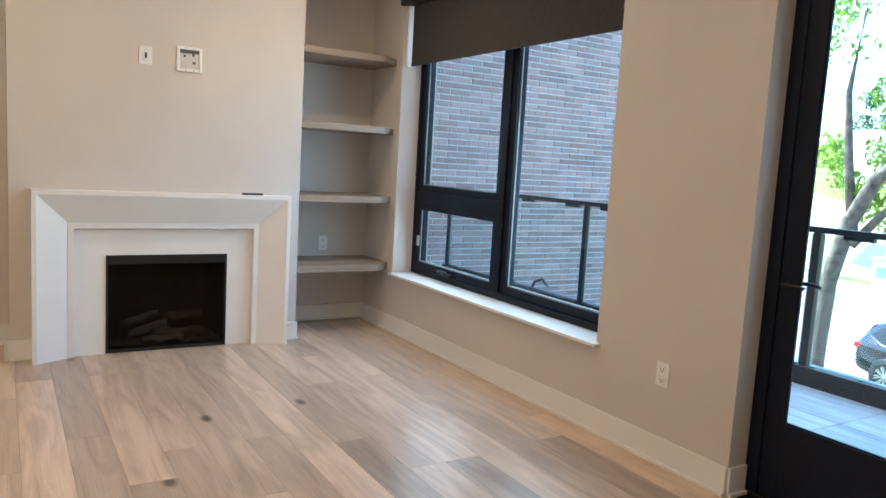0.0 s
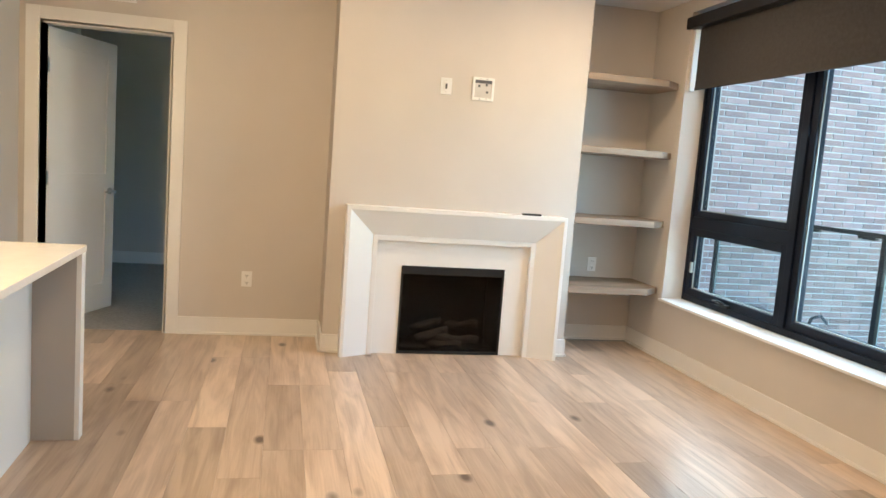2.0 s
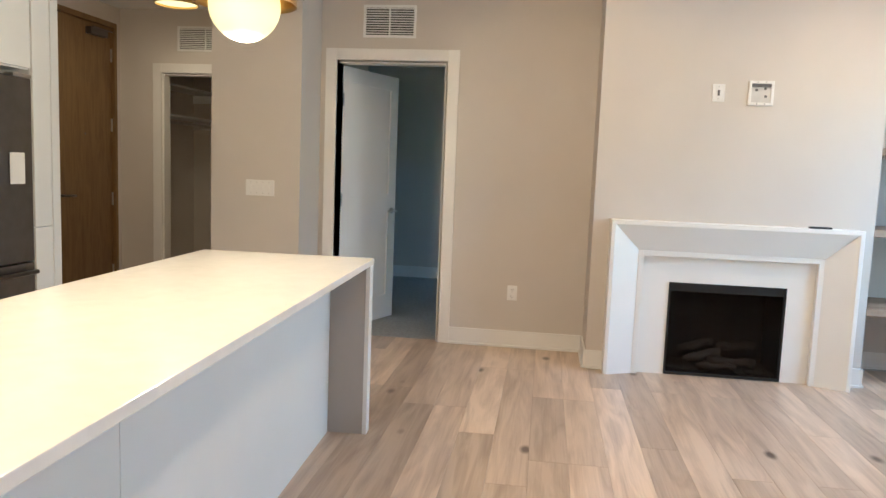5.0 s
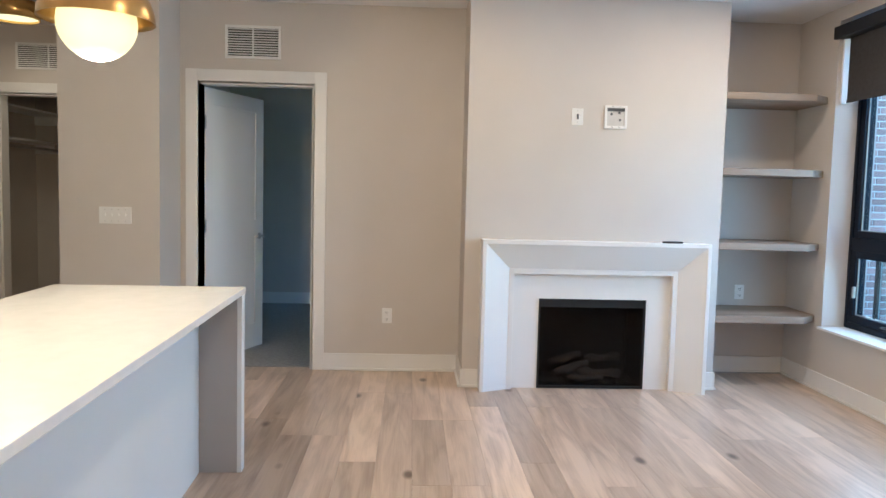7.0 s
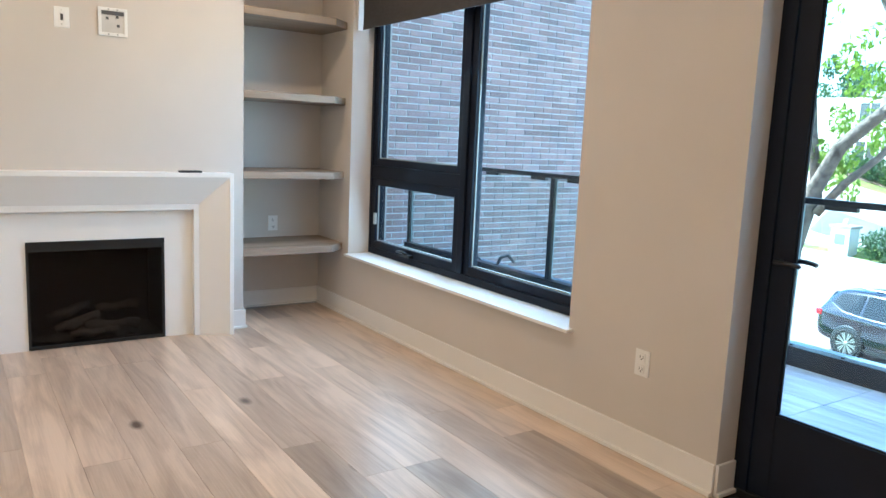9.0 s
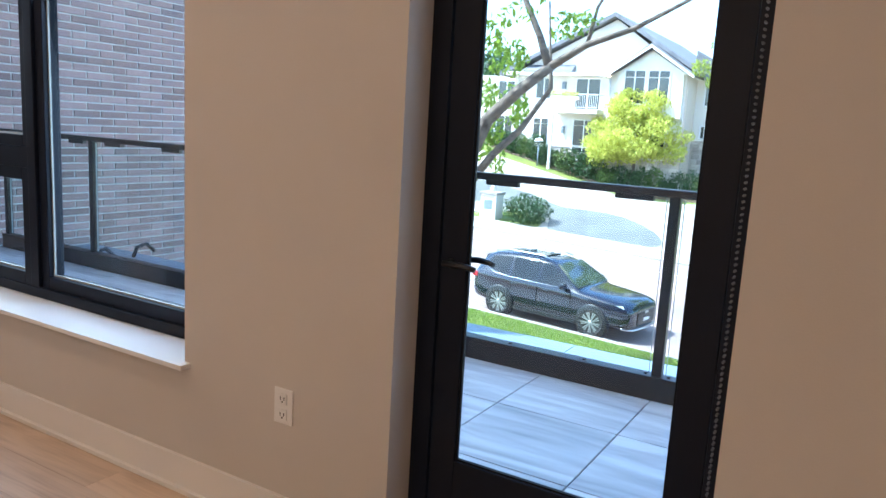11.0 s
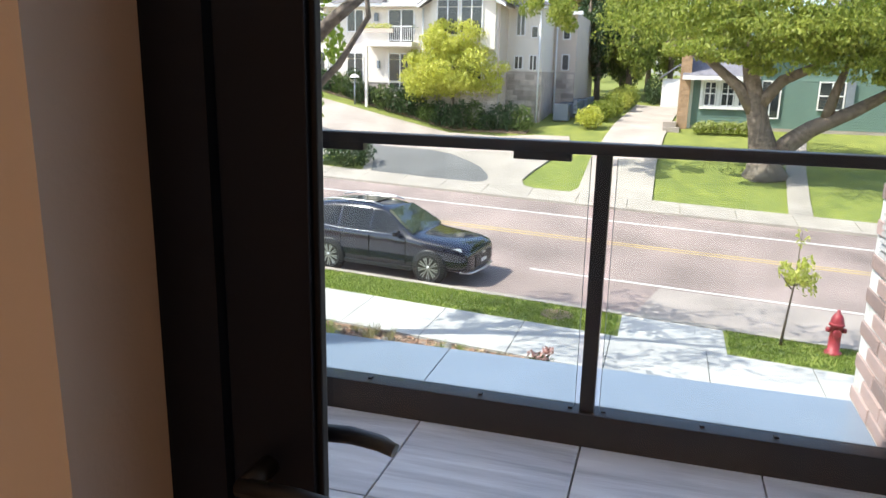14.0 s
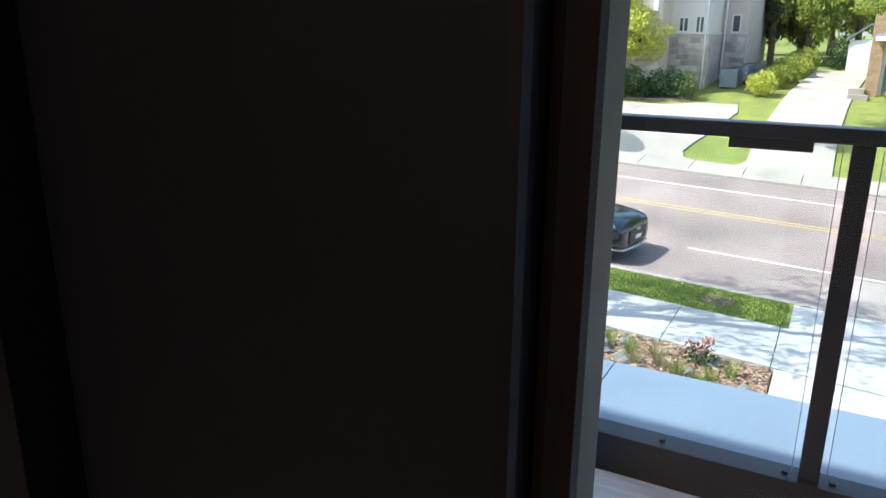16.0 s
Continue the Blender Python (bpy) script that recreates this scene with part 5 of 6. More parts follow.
for k in range(70):
    u, y = r.uniform(11.6, 13.95), r.uniform(2.9, 12.0)
    x = u + SL * y
    b = thing("ornamental_grass", (x, y, gz(x) + 0.07), "small dry ornamental grass tuft in mulch", "plant", "bed grasses")
    bm = bmesh.new()
    s = r.uniform(0.5, 1.2)
    for _ in range(70):
        a, l, sp_ = r.uniform(0, 6.28), s * r.uniform(0.2, 0.42), r.uniform(0.05, 0.25)
        d = Vector((math.cos(a), math.sin(a), 0))
        n = Vector((-d.y, d.x, 0)) * 0.006
        base = d * r.uniform(0, 0.06)
        tip = base + d * sp_ + Vector((0, 0, l))
        v = [bm.verts.new(q) for q in (base - n, base + n, tip)]
        bm.faces.new(v)
    part("blades", bm, M_STRAW if k % 3 else M_BLADE, b)
M_BEDSTONE = mat("bed_stone", (0.22, 0.20, 0.185), 0.9, vary=0.15, scale=6.0, bump=0.5, bscale=20)
# rounded stones in the bed
for k in range(44):
    u, y = r.uniform(12.0, 14.0), r.uniform(2.8, 9.0)
    x = u + SL * y
    b = thing("boulder", (x, y, gz(x) + 0.07), "small grey stone lying in the mulch", "stone", "bed stones")
    bm = bmesh.new()
    bmesh.ops.create_icosphere(bm, subdivisions=2, radius=r.uniform(0.06, 0.16))
    for v in bm.verts:
        v.co *= 1 + 0.3 * noise.noise(v.co * 9 + Vector((k, 0, 0)))
        v.co.z *= 0.6
    part("stone", bm, M_BEDSTONE, b)
# one angular rock and a low flowering shrub by the end of the bed
for bx, by, br in ((13.95, 5.2, 0.34), (13.72, 4.68, 0.2)):
    b = thing("boulder", (bx, by, gz(bx) + 0.07), "angular grey rock half sunk in the mulch", "rock")
    bm = bmesh.new()
    bmesh.ops.create_icosphere(bm, subdivisions=3, radius=br)
    for v in bm.verts:
        v.co *= 1 + 0.45 * noise.noise(v.co * 4.5 + Vector((bx, by, 0)))
        v.co.x *= 0.7
        v.co.z *= 0.7
    part("rock", bm, M_BEDSTONE, b)
b = thing("flowering_shrub", (14.2, 3.55, gz(14.2) + 0.06), "low green shrub with dusty pink flower heads", "shrub")
part("foliage", leaf_cloud([((0, 0, 0.16), (0.24, 0.26, 0.18), 170)], 0.05, 331), M_LEAFD, b)
part("blooms", leaf_cloud([((r.uniform(-0.15, 0.15), r.uniform(-0.2, 0.2), r.uniform(0.28, 0.4)), (0.09, 0.09, 0.06), 34) for _ in range(6)], 0.035, 332), mat("dusty_pink_bloom", (0.55, 0.30, 0.26), 0.8, vary=0.12, scale=20.0), b, "dusty pink flower heads")
# loose bark chips over the mulch, in three tones
for tone, col in (("pale", (0.52, 0.36, 0.25)), ("red", (0.36, 0.19, 0.12)), ("dark", (0.10, 0.07, 0.055))):
    vs, fs = [], []
    for _ in range(3200):
        u, y = r.uniform(11.8, 14.1), r.uniform(2.56, 9.5)
        x = u + SL * y
        a, l, w = r.uniform(0, 6.28), r.uniform(0.02, 0.075), r.uniform(0.008, 0.02)
        d, n = Vector((math.cos(a) * l, math.sin(a) * l, r.uniform(-0.015, 0.015))), Vector((-math.sin(a) * w, math.cos(a) * w, r.uniform(-0.006, 0.006)))
        q = Vector((x, y, gz(x) + 0.085 + r.uniform(0, 0.02)))
        i = len(vs)
        top = Vector((0, 0, 0.012))
        vs += [q - d - n, q + d - n, q + d + n, q - d + n, q - d * 0.9 + top, q + d * 0.85 + top]
        fs += [(i, i + 1, i + 5, i + 4), (i + 2, i + 3, i + 4, i + 5), (i + 1, i + 2, i + 5), (i + 3, i, i + 4)]
    me = bpy.data.meshes.new("bark_chips")
    me.from_pydata(vs, [], fs)
    me.materials.append(mat("bark_chip_" + tone, col, 0.9, vary=0.12, scale=14.0))
    tagged(new("bark_chips", me), "loose bark mulch chips over the bed", "mulch", kind="stuff")
# short turf on the near verge
bm = bmesh.new()
for _ in range(24000):
    u, y = r.uniform(16.02, 17.34), r.choice((r.uniform(2.5, 13.0), r.uniform(2.5, 13.0), r.uniform(2.5, 13.0), r.uniform(-3.5, 0.4)))
    x = u + SL * y
    a = r.uniform(0, 6.28)
    d = Vector((math.cos(a), math.sin(a), 0)) * 0.012
    p = Vector((x, y, gz(x) + 0.105))
    v = [bm.verts.new(q) for q in (p - d, p + d, p + Vector((r.uniform(-0.03, 0.03), r.uniform(-0.03, 0.03), r.uniform(0.03, 0.07))))]
    bm.faces.new(v)
tagged(obj("turf", bm, M_BLADE), "short grass blades of the verge", "grass", kind="stuff")

# ---- street furniture ----
hy = thing("fire_hydrant", (16.8, -1.43, gz(17) + 0.10), "red cast-iron fire hydrant on the verge", "hydrant")
part("barrel", lathe(bmesh.new(), [(0.15, 0.0), (0.15, 0.05), (0.105, 0.06), (0.10, 0.55), (0.135, 0.56), (0.135, 0.60), (0.115, 0.61)], 20), M_RED, hy)
part("bonnet", lathe(bmesh.new(), [(0.115, 0.61), (0.105, 0.70), (0.07, 0.77), (0.03, 0.79), (0.03, 0.85), (0.001, 0.855)], 20), M_RED, hy)
for s in (-1, 1):
    part("nozzle_cap", T((0, s * 0.10, 0.47), (0, s * 0.17, 0.47), 0.05, 0.045, 14), M_RED, hy)
part("pumper_cap", T((-0.10, 0, 0.44), (-0.18, 0, 0.44), 0.07, 0.06, 16), M_RED, hy)
pi = thing("entrance_pier", (32.3, 17.0, gz(32.3)), "cream masonry entrance pier with dark plaque", "pier")
part("shaft", B(-0.4, 0.4, -0.4, 0.4, -0.1, 1.15, 0.01), M_STUCCO, pi)
part("cap", B(-0.47, 0.47, -0.47, 0.47, 1.15, 1.27, 0.02), M_STONE, pi)
part("plaque", B(-0.415, -0.40, -0.22, 0.22, 0.45, 0.9), M_BLUEGREY, pi, "grey plaque")
part("lantern", lathe(bmesh.new(), [(0.10, 1.27), (0.12, 1.45), (0.03, 1.55), (0.001, 1.56)], 10), M_STUCCO, pi)
bo = thing("garden_lamp", (38.8, 17.7, gz(38.8, 17.7)), "low white mushroom garden lamp on a post", "lamp")
part("post", T((0, 0, -0.05), (0, 0, 1.35), 0.04), M_BLUEGREY, bo)
part("hood", lathe(bmesh.new(), [(0.26, 1.35), (0.16, 1.48), (0.001, 1.52)], 16), M_WHITE, bo)
pw = thing("retaining_wall", (13.3, -1.3, gz(13)), "low dark timber retaining wall in the bed", "wall")
for k in range(3):
    part("timber", B(-0.09, 0.09, -2.4, 1.6, 0.05 + k * 0.17, 0.215 + k * 0.17, 0.01), M_TIMBER, pw)
for k in range(6):
    b = thing("red_flower_plant", (13.0, -0.9 - 0.33 * k, gz(13) + 0.08), "small red flowering plant by the retaining wall", "plant", "red flowers")
    part("foliage", leaf_cloud([((0, 0, 0.25), (0.16, 0.16, 0.2), 60)], 0.05, 160 + k), M_LEAF, b)
    part("flowers", leaf_cloud([((0, 0, 0.45), (0.12, 0.12, 0.06), 30)], 0.035, 170 + k), M_RED, b)


# ---- parked car ----
def car():
    c = thing("parked_car", (19.93, 8.36, gz(19.9) + 0.017), "dark navy sport utility car parked at the kerb", "car", rz=180 - math.degrees(math.atan(SL)))
    # stations along the length: y, underside, belt height and half width, roof height and half width, widest half width
    ST = [(2.46, 0.36, 0.70, 0.60, 0.74, 0.52, 0.66), (2.40, 0.28, 0.82, 0.78, 0.90, 0.62, 0.82), (2.22, 0.26, 0.90, 0.86, 0.99, 0.70, 0.91), (1.85, 0.27, 0.96, 0.89, 1.05, 0.72, 0.955),
          (1.40, 0.27, 1.00, 0.90, 1.09, 0.73, 0.97), (1.02, 0.26, 1.04, 0.90, 1.115, 0.76, 0.965), (0.92, 0.26, 1.05, 0.90, 1.15, 0.78, 0.96), (0.52, 0.26, 1.06, 0.90, 1.44, 0.70, 0.955),
          (0.18, 0.26, 1.07, 0.90, 1.64, 0.65, 0.95), (-0.10, 0.26, 1.07, 0.90, 1.71, 0.635, 0.95), (-0.60, 0.26, 1.08, 0.90, 1.745, 0.635, 0.95), (-1.20, 0.26, 1.10, 0.905, 1.74, 0.63, 0.96),
          (-1.75, 0.28, 1.13, 0.90, 1.70, 0.61, 0.965), (-2.10, 0.30, 1.15, 0.87, 1.62, 0.58, 0.945), (-2.28, 0.34, 1.13, 0.83, 1.36, 0.62, 0.90), (-2.40, 0.36, 1.08, 0.78, 1.14, 0.66, 0.84), (-2.46, 0.42, 0.95, 0.70, 1.00, 0.60, 0.74)]

    def section(st):
        y, zb, zw, wb, zr, wr, w = st
        h = [(0, zb), (w * 0.86, zb), (w * 0.96, zb + 0.09), (w, zb + 0.30), (w * 0.985, zb + (zw - zb) * 0.68), (w * 0.99, zw - 0.07), (wb, zw), (wb + (wr - wb) * 0.5, zw + (zr - zw) * 0.5), (wr, zr - 0.03), (wr * 0.72, zr), (0, zr + 0.012)]
        return [(x, y, z) for x, z in h] + [(-x, y, z) for x, z in h[-2:0:-1]]

    bm = bmesh.new()
    rings = [[bm.verts.new(p) for p in section(st)] for st in ST]
    n = len(rings[0])
    for a, b in zip(rings, rings[1:]):
        for k in range(n):
            bm.faces.new((a[k], a[(k + 1) % n], b[(k + 1) % n], b[k]))
    bm.faces.new(rings[0])
    bm.faces.new(rings[-1])
    bmesh.ops.recalc_face_normals(bm, faces=bm.faces)
    for f in bm.faces:
        f.smooth = True
    body = part("body", bm, M_CARPAINT, c)
    sub = body.modifiers.new("round", 'SUBSURF')
    sub.levels = sub.render_levels = 2

    def at(y):
        for a, b in zip(ST, ST[1:]):
            if a[0] >= y >= b[0]:
                t = (a[0] - y) / (a[0] - b[0])
                return [p + (q - p) * t for p, q in zip(a, b)]

    def side_point(s, y, z):
        _, zb, zw, wb, zr, wr, w = at(y)
        return Vector((s * (wb + (wr - wb) * (z - zw) / (zr - 0.03 - zw) + 0.006), y, z))

    def slab(pts, out, name, m, lab=""):
        p = [Vector(q) for q in pts]
        b2 = bmesh.new()
        a = [b2.verts.new(q - out) for q in p]
        b = [b2.verts.new(q + out * 0.4) for q in p]
        k = len(p)
        b2.faces.new(a[::-1])
        b2.faces.new(b)
        for i in range(k):
            b2.faces.new((a[i], a[(i + 1) % k], b[(i + 1) % k], b[i]))
        bmesh.ops.recalc_face_normals(b2, faces=b2.faces)
        return part(name, b2, m, c, lab)

    slab([(0.80, 0.93, 1.145), (-0.80, 0.93, 1.145), (-0.70, 0.52, 1.42), (-0.60, 0.17, 1.625), (0.60, 0.17, 1.625), (0.70, 0.52, 1.42)], Vector((0, 0.030, 0.048)), "windscreen", M_CARGLASS2, "sky-lit windscreen")
    slab([(-0.66, -2.335, 1.18), (0.66, -2.335, 1.18), (0.56, -2.14, 1.55), (-0.56, -2.14, 1.55)], Vector((0, -0.03, 0.016)), "rear_window", M_CARGLASS)
    slab([(-0.46, -0.35, 1.752), (0.46, -0.35, 1.752), (0.46, -1.15, 1.755), (-0.46, -1.15, 1.755)], Vector((0, 0, 0.012)), "sunroof", M_CARGLASS)
    for s in (-1, 1):
        for ys in (((0.62, 1.11), (-0.22, 1.11), (-0.22, 1.62), (0.06, 1.60), (0.34, 1.43)), ((-0.29, 1.115), (-1.12, 1.135), (-1.14, 1.63), (-0.29, 1.635)), ((-1.22, 1.14), (-1.62, 1.17), (-2.02, 1.32), (-1.86, 1.56), (-1.22, 1.625))):
            slab([side_point(s, y, z) for y, z in ys], Vector((s * 0.02, 0, 0.008)), "side_window", M_CARGLASS, "dark tinted side glass")
        part("window_line", path_tube(bmesh.new(), [side_point(s, y, z) + Vector((s * 0.012, 0, 0)) for y, z in ((0.72, 1.09), (-0.3, 1.09), (-1.2, 1.11), (-1.65, 1.145), (-2.04, 1.29))], [0.006] * 5, 6), M_RIM, c, "chrome strip below the windows")
        part("roof_rail", path_tube(bmesh.new(), [(s * 0.56, -0.05, 1.71), (s * 0.57, -0.35, 1.785), (s * 0.56, -1.5, 1.785), (s * 0.54, -1.9, 1.70)], [0.018] * 4, 8), M_RIM, c, "silver roof rail")
        for y in (0.02, -0.98):
            part("door_handle", B(s * 0.952 - 0.02, s * 0.952 + 0.02, y - 0.11, y + 0.11, 0.93, 0.962, 0.008), M_CARPAINT, c)
        part("door_seam", boxes(*[(s * 0.951 - 0.012, s * 0.951 + 0.004, y - 0.005, y + 0.005, 0.42, 1.02) for y in (0.78, -0.25, -1.08)]), M_DARK, c)
        part("sill_trim", B(s * 0.925 - 0.03, s * 0.925 + 0.03, -0.98, 0.98, 0.24, 0.35, 0.012), M_BLACKM, c, "black plastic sill")
        mi = part("mirror", B(s * 1.03 - 0.10, s * 1.03 + 0.10, 0.52, 0.66, 1.08, 1.23, 0.035), M_CARPAINT, c)
        part("mirror_arm", B(s * 0.90 - 0.06, s * 0.90 + 0.06, 0.55, 0.63, 1.07, 1.11, 0.008), M_BLACKM, mi)
        slab([(s * 0.56, 2.385, 0.815), (s * 0.84, 2.235, 0.845), (s * 0.90, 2.02, 0.91), (s * 0.86, 2.14, 0.925), (s * 0.58, 2.34, 0.875)], Vector((s * 0.03, 0.045, 0.012)), "headlight", M_LAMPG)
        part("tail_light", B(s * 0.78 - 0.12, s * 0.78 + 0.12, -2.42, -2.24, 0.93, 1.07, 0.02), M_TAIL, c, "red tail light")
        for y in (1.43, -1.42):
            part("wheel_arch", lathe(bmesh.new(), [(0.001, s * 0.93), (0.34, s * 0.975), (0.435, s * 0.978), (0.45, s * 0.955), (0.445, s * 0.80)], 36, c=(0, y, 0.385), axis='X'), M_BLACKM, c, "black wheel arch")
    part("grille", B(-0.48, 0.48, 2.36, 2.475, 0.42, 0.74, 0.02), M_BLACKM, c, "black mesh grille")
    part("badge", B(-0.09, 0.09, 2.470, 2.485, 0.69, 0.75, 0.01), M_RIM, c, "silver badge")
    part("bumper_trim", path_tube(bmesh.new(), [(-0.84, 2.20, 0.34), (-0.66, 2.42, 0.31), (0, 2.49, 0.31), (0.66, 2.42, 0.31), (0.84, 2.20, 0.34)], [0.028] * 5, 8), M_RIM, c, "silver bumper trim")
    part("number_plate", B(-0.16, 0.16, 2.475, 2.487, 0.50, 0.58), M_WHITE, c)
    for s in (-1, 1):
        for y in (1.43, -1.42):
            x = s * 0.875
            ty = part("wheel", lathe(bmesh.new(), [(0.27, -0.11), (0.35, -0.115), (0.375, -0.08), (0.375, 0.08), (0.35, 0.115), (0.27, 0.11), (0.27, -0.11)], 32, axis='X'), M_TYRE, c, "black tyre", at=(x, y, 0.375))
            part("rim", lathe(bmesh.new(), [(0.27, -0.09), (0.278, s * 0.112), (0.262, s * 0.112), (0.25, s * 0.106), (0.001, s * 0.104)], 32, axis='X'), M_BLACKM, ty)
            part("hub", lathe(bmesh.new(), [(0.055, s * 0.10), (0.05, s * 0.122), (0.001, s * 0.124)], 16, axis='X'), M_RIM, ty)
            for k in range(18):
                a = 2 * math.pi * (k + (0.22 if k % 2 else -0.22) * 0.8) / 18
                d = Vector((0, math.cos(a), math.sin(a)))
                e = Vector((0, -math.sin(a), math.cos(a))) * 0.011
                b2 = bmesh.new()
                o0, o1 = Vector((s * 0.10, 0, 0)), Vector((s * 0.119, 0, 0))
                va = [b2.verts.new(q) for q in (o1 + d * 0.04 - e * 0.6, o1 + d * 0.04 + e * 0.6, o1 + d * 0.268 + e * 1.4, o1 + d * 0.268 - e * 1.4)]
                vb_ = [b2.verts.new(q) for q in (o0 + d * 0.04 - e * 0.6, o0 + d * 0.04 + e * 0.6, o0 + d * 0.268 + e * 1.4, o0 + d * 0.268 - e * 1.4)]
                b2.faces.new(va)
                for i in range(4):
                    b2.faces.new((va[i], va[(i + 1) % 4], vb_[(i + 1) % 4], vb_[i]))
                bmesh.ops.recalc_face_normals(b2, faces=b2.faces)
                part("spoke", b2, M_RIM, ty, "silver spoke")


car()


# ---- apartments ----
def facade_window(parent, x, y0, y1, z0, z1, cols=2, transom=0.0):
    w = part("window", boxes((x - 0.05, x, y0 - 0.06, y0, z0 - 0.06, z1 + 0.06), (x - 0.05, x, y1, y1 + 0.06, z0 - 0.06, z1 + 0.06), (x - 0.05, x, y0, y1, z0 - 0.06, z0), (x - 0.05, x, y0, y1, z1, z1 + 0.06)), M_WHITE, parent)
    zt = z1 - transom
    rows = [(z0, zt)] + ([(zt + 0.05, z1)] if transom else [])
    for a, b in rows:
        for k in range(cols):
            ya = y0 + (y1 - y0) * k / cols + 0.02
            yb = y0 + (y1 - y0) * (k + 1) / cols - 0.02
            part("pane", B(x - 0.025, x - 0.004, ya, yb, a, b), M_PANE, w)
    part("mullion", boxes(*[(x - 0.04, x - 0.002, y0 + (y1 - y0) * k / cols - 0.03, y0 + (y1 - y0) * k / cols + 0.03, z0, z1) for k in range(1, cols)] or [(x - 0.04, x - 0.002, y0 - 0.01, y0, z0, z1)]), M_WHITE, w)
    return w


def apartments():
    a = tagged(new("apartment_building"), "cream stucco apartment building with stone base and gables", "building")
    part("wall", boxes((40, 54, 10.4, 20.0, -2.2, 4.62), (42.6, 54, 20.0, 25.5, -2.2, 4.62)), M_STUCCO, a)
    # return wall faces away from the sun; darker stucco paints that shade on
    part("side_wall", boxes((40.02, 46, 10.32, 10.4, -2.2, 4.6)), M_STUCCO2, a, "stucco return wall, its shade put into a darker beige")
    part("wing", boxes((42, 54, 8.5, 10.4, -2.2, 4.6)), M_STUCCO, a)
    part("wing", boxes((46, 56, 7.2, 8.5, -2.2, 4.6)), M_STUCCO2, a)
    part("stone_base", boxes((39.93, 40.0, 10.3, 20.0, -2.2, 0.62)), M_STONE, a)
    part("stone_base", boxes((41.93, 42.0, 8.43, 10.4, -2.2, 1.35), (42.0, 46, 8.43, 8.5, -2.2, 1.35)), M_STONE, a)
    part("stone_base", boxes((45.93, 46.0, 7.2, 8.5, -2.2, 1.35)), M_STONE, a)
    part("band", boxes((39.90, 40.0, 10.28, 20.02, 0.62, 0.74), (41.90, 42.0, 8.40, 10.4, 1.35, 1.45), (42.0, 46.0, 8.40, 8.5, 1.35, 1.45)), M_STUCCO, a)
    # stone courses
    rr = random.Random(9)
    for x, ya, yb, za, zb in ((41.9, 8.45, 10.36, -1.5, 1.32), (39.9, 10.32, 16.6, -1.75, 0.58), (45.9, 7.24, 8.46, -0.9, 1.3)):
        for k in range(int((zb - za) / 0.27)):
            z, y = za + k * 0.27, ya
            while y < yb - 0.1:
                l = rr.uniform(0.35, 0.75)
                part("stone", B(x, x + 0.028, y, min(y + l, yb) - 0.02, z, z + 0.25), M_STONE, a)
                y += l
    # roofs
    part("roof", prism(bmesh.new(), [(9.6, 4.5), (14.3, 7.5), (20.8, 4.4), (20.8, 4.62), (14.3, 7.72), (9.6, 4.72)], 'x', 39.6, 54), M_ROOF, a)
    part("gable_wall", prism(bmesh.new(), [(10.4, 4.6), (20.0, 4.6), (14.3, 7.4)], 'x', 40.05, 40.3), M_STUCCO, a)
    part("gable_wall", prism(bmesh.new(), [(10.35, 4.6), (14.0, 4.6), (12.15, 5.75)], 'x', 39.7, 40.04), M_STUCCO, a)
    part("gable_bay", boxes((39.72, 39.99, 10.5, 13.9, 2.4, 4.6)), M_STUCCO, a)
    part("gable_roof", prism(bmesh.new(), [(9.9, 4.45), (12.15, 5.95), (14.5, 4.4), (14.5, 4.55), (12.15, 6.12), (9.9, 4.6)], 'x', 39.3, 41.5), M_ROOF, a)
    part("fascia", prism(bmesh.new(), [(9.9, 4.38), (12.15, 5.88), (14.5, 4.33), (14.5, 4.45), (12.15, 6.02), (9.9, 4.5)], 'x', 39.24, 39.3), M_WHITE, a, "white gable board")
    part("eave", boxes((39.35, 40.0, 14.5, 20.4, 4.45, 4.62), (41.6, 42, 8.2, 10.4, 4.5, 4.68), (45.6, 46, 6.9, 8.5, 4.5, 4.68)), M_WHITE, a)
    part("eave_roof", prism(bmesh.new(), [(39.3, 4.62), (40.05, 4.62), (40.05, 5.05)], 'y', 16.4, 19.2), M_ROOF, a, "small shingled eave roof")
    part("wing_roof", prism(bmesh.new(), [(8.1, 4.66), (10.4, 6.0), (10.4, 4.66)], 'x', 41.5, 54), M_ROOF, a)
    # windows
    facade_window(a, 40, 17.72, 18.6, 3.25, 4.3)
    facade_window(a, 39.93, 17.72, 18.6, 0.62, 2.1, 2, 0.3)
    facade_window(a, 40, 14.9, 16.25, 2.72, 4.3)
    facade_window(a, 39.93, 15.0, 16.2, 0.0, 2.1, 2, 0.3)
    facade_window(a, 39.72, 11.2, 12.25, 3.1, 4.75, 2, 0.35)
    facade_window(a, 39.72, 12.45, 13.5, 3.1, 4.75, 2, 0.35)
    facade_window(a, 39.93, 11.2, 13.5, 0.3, 1.9, 3, 0.3)
    facade_window(a, 42, 9.45, 9.85, 3.2, 4.4, 2)
    facade_window(a, 42, 8.75, 9.05, 3.1, 3.6, 1)
    facade_window(a, 42, 9.5, 9.9, 1.5, 2.1, 2)
    facade_window(a, 42, 8.75, 9.1, 1.4, 2.15, 2)
    facade_window(a, 46, 7.6, 7.95, 1.5, 2.3, 1)
    facade_window(a, 46, 7.6, 7.95, 3.2, 4.2, 1)
    facade_window(a, 42.6, 21.2, 22.3, 0.7, 2.2, 2)
    facade_window(a, 42.6, 21.2, 22.3, 3.2, 4.3, 2)
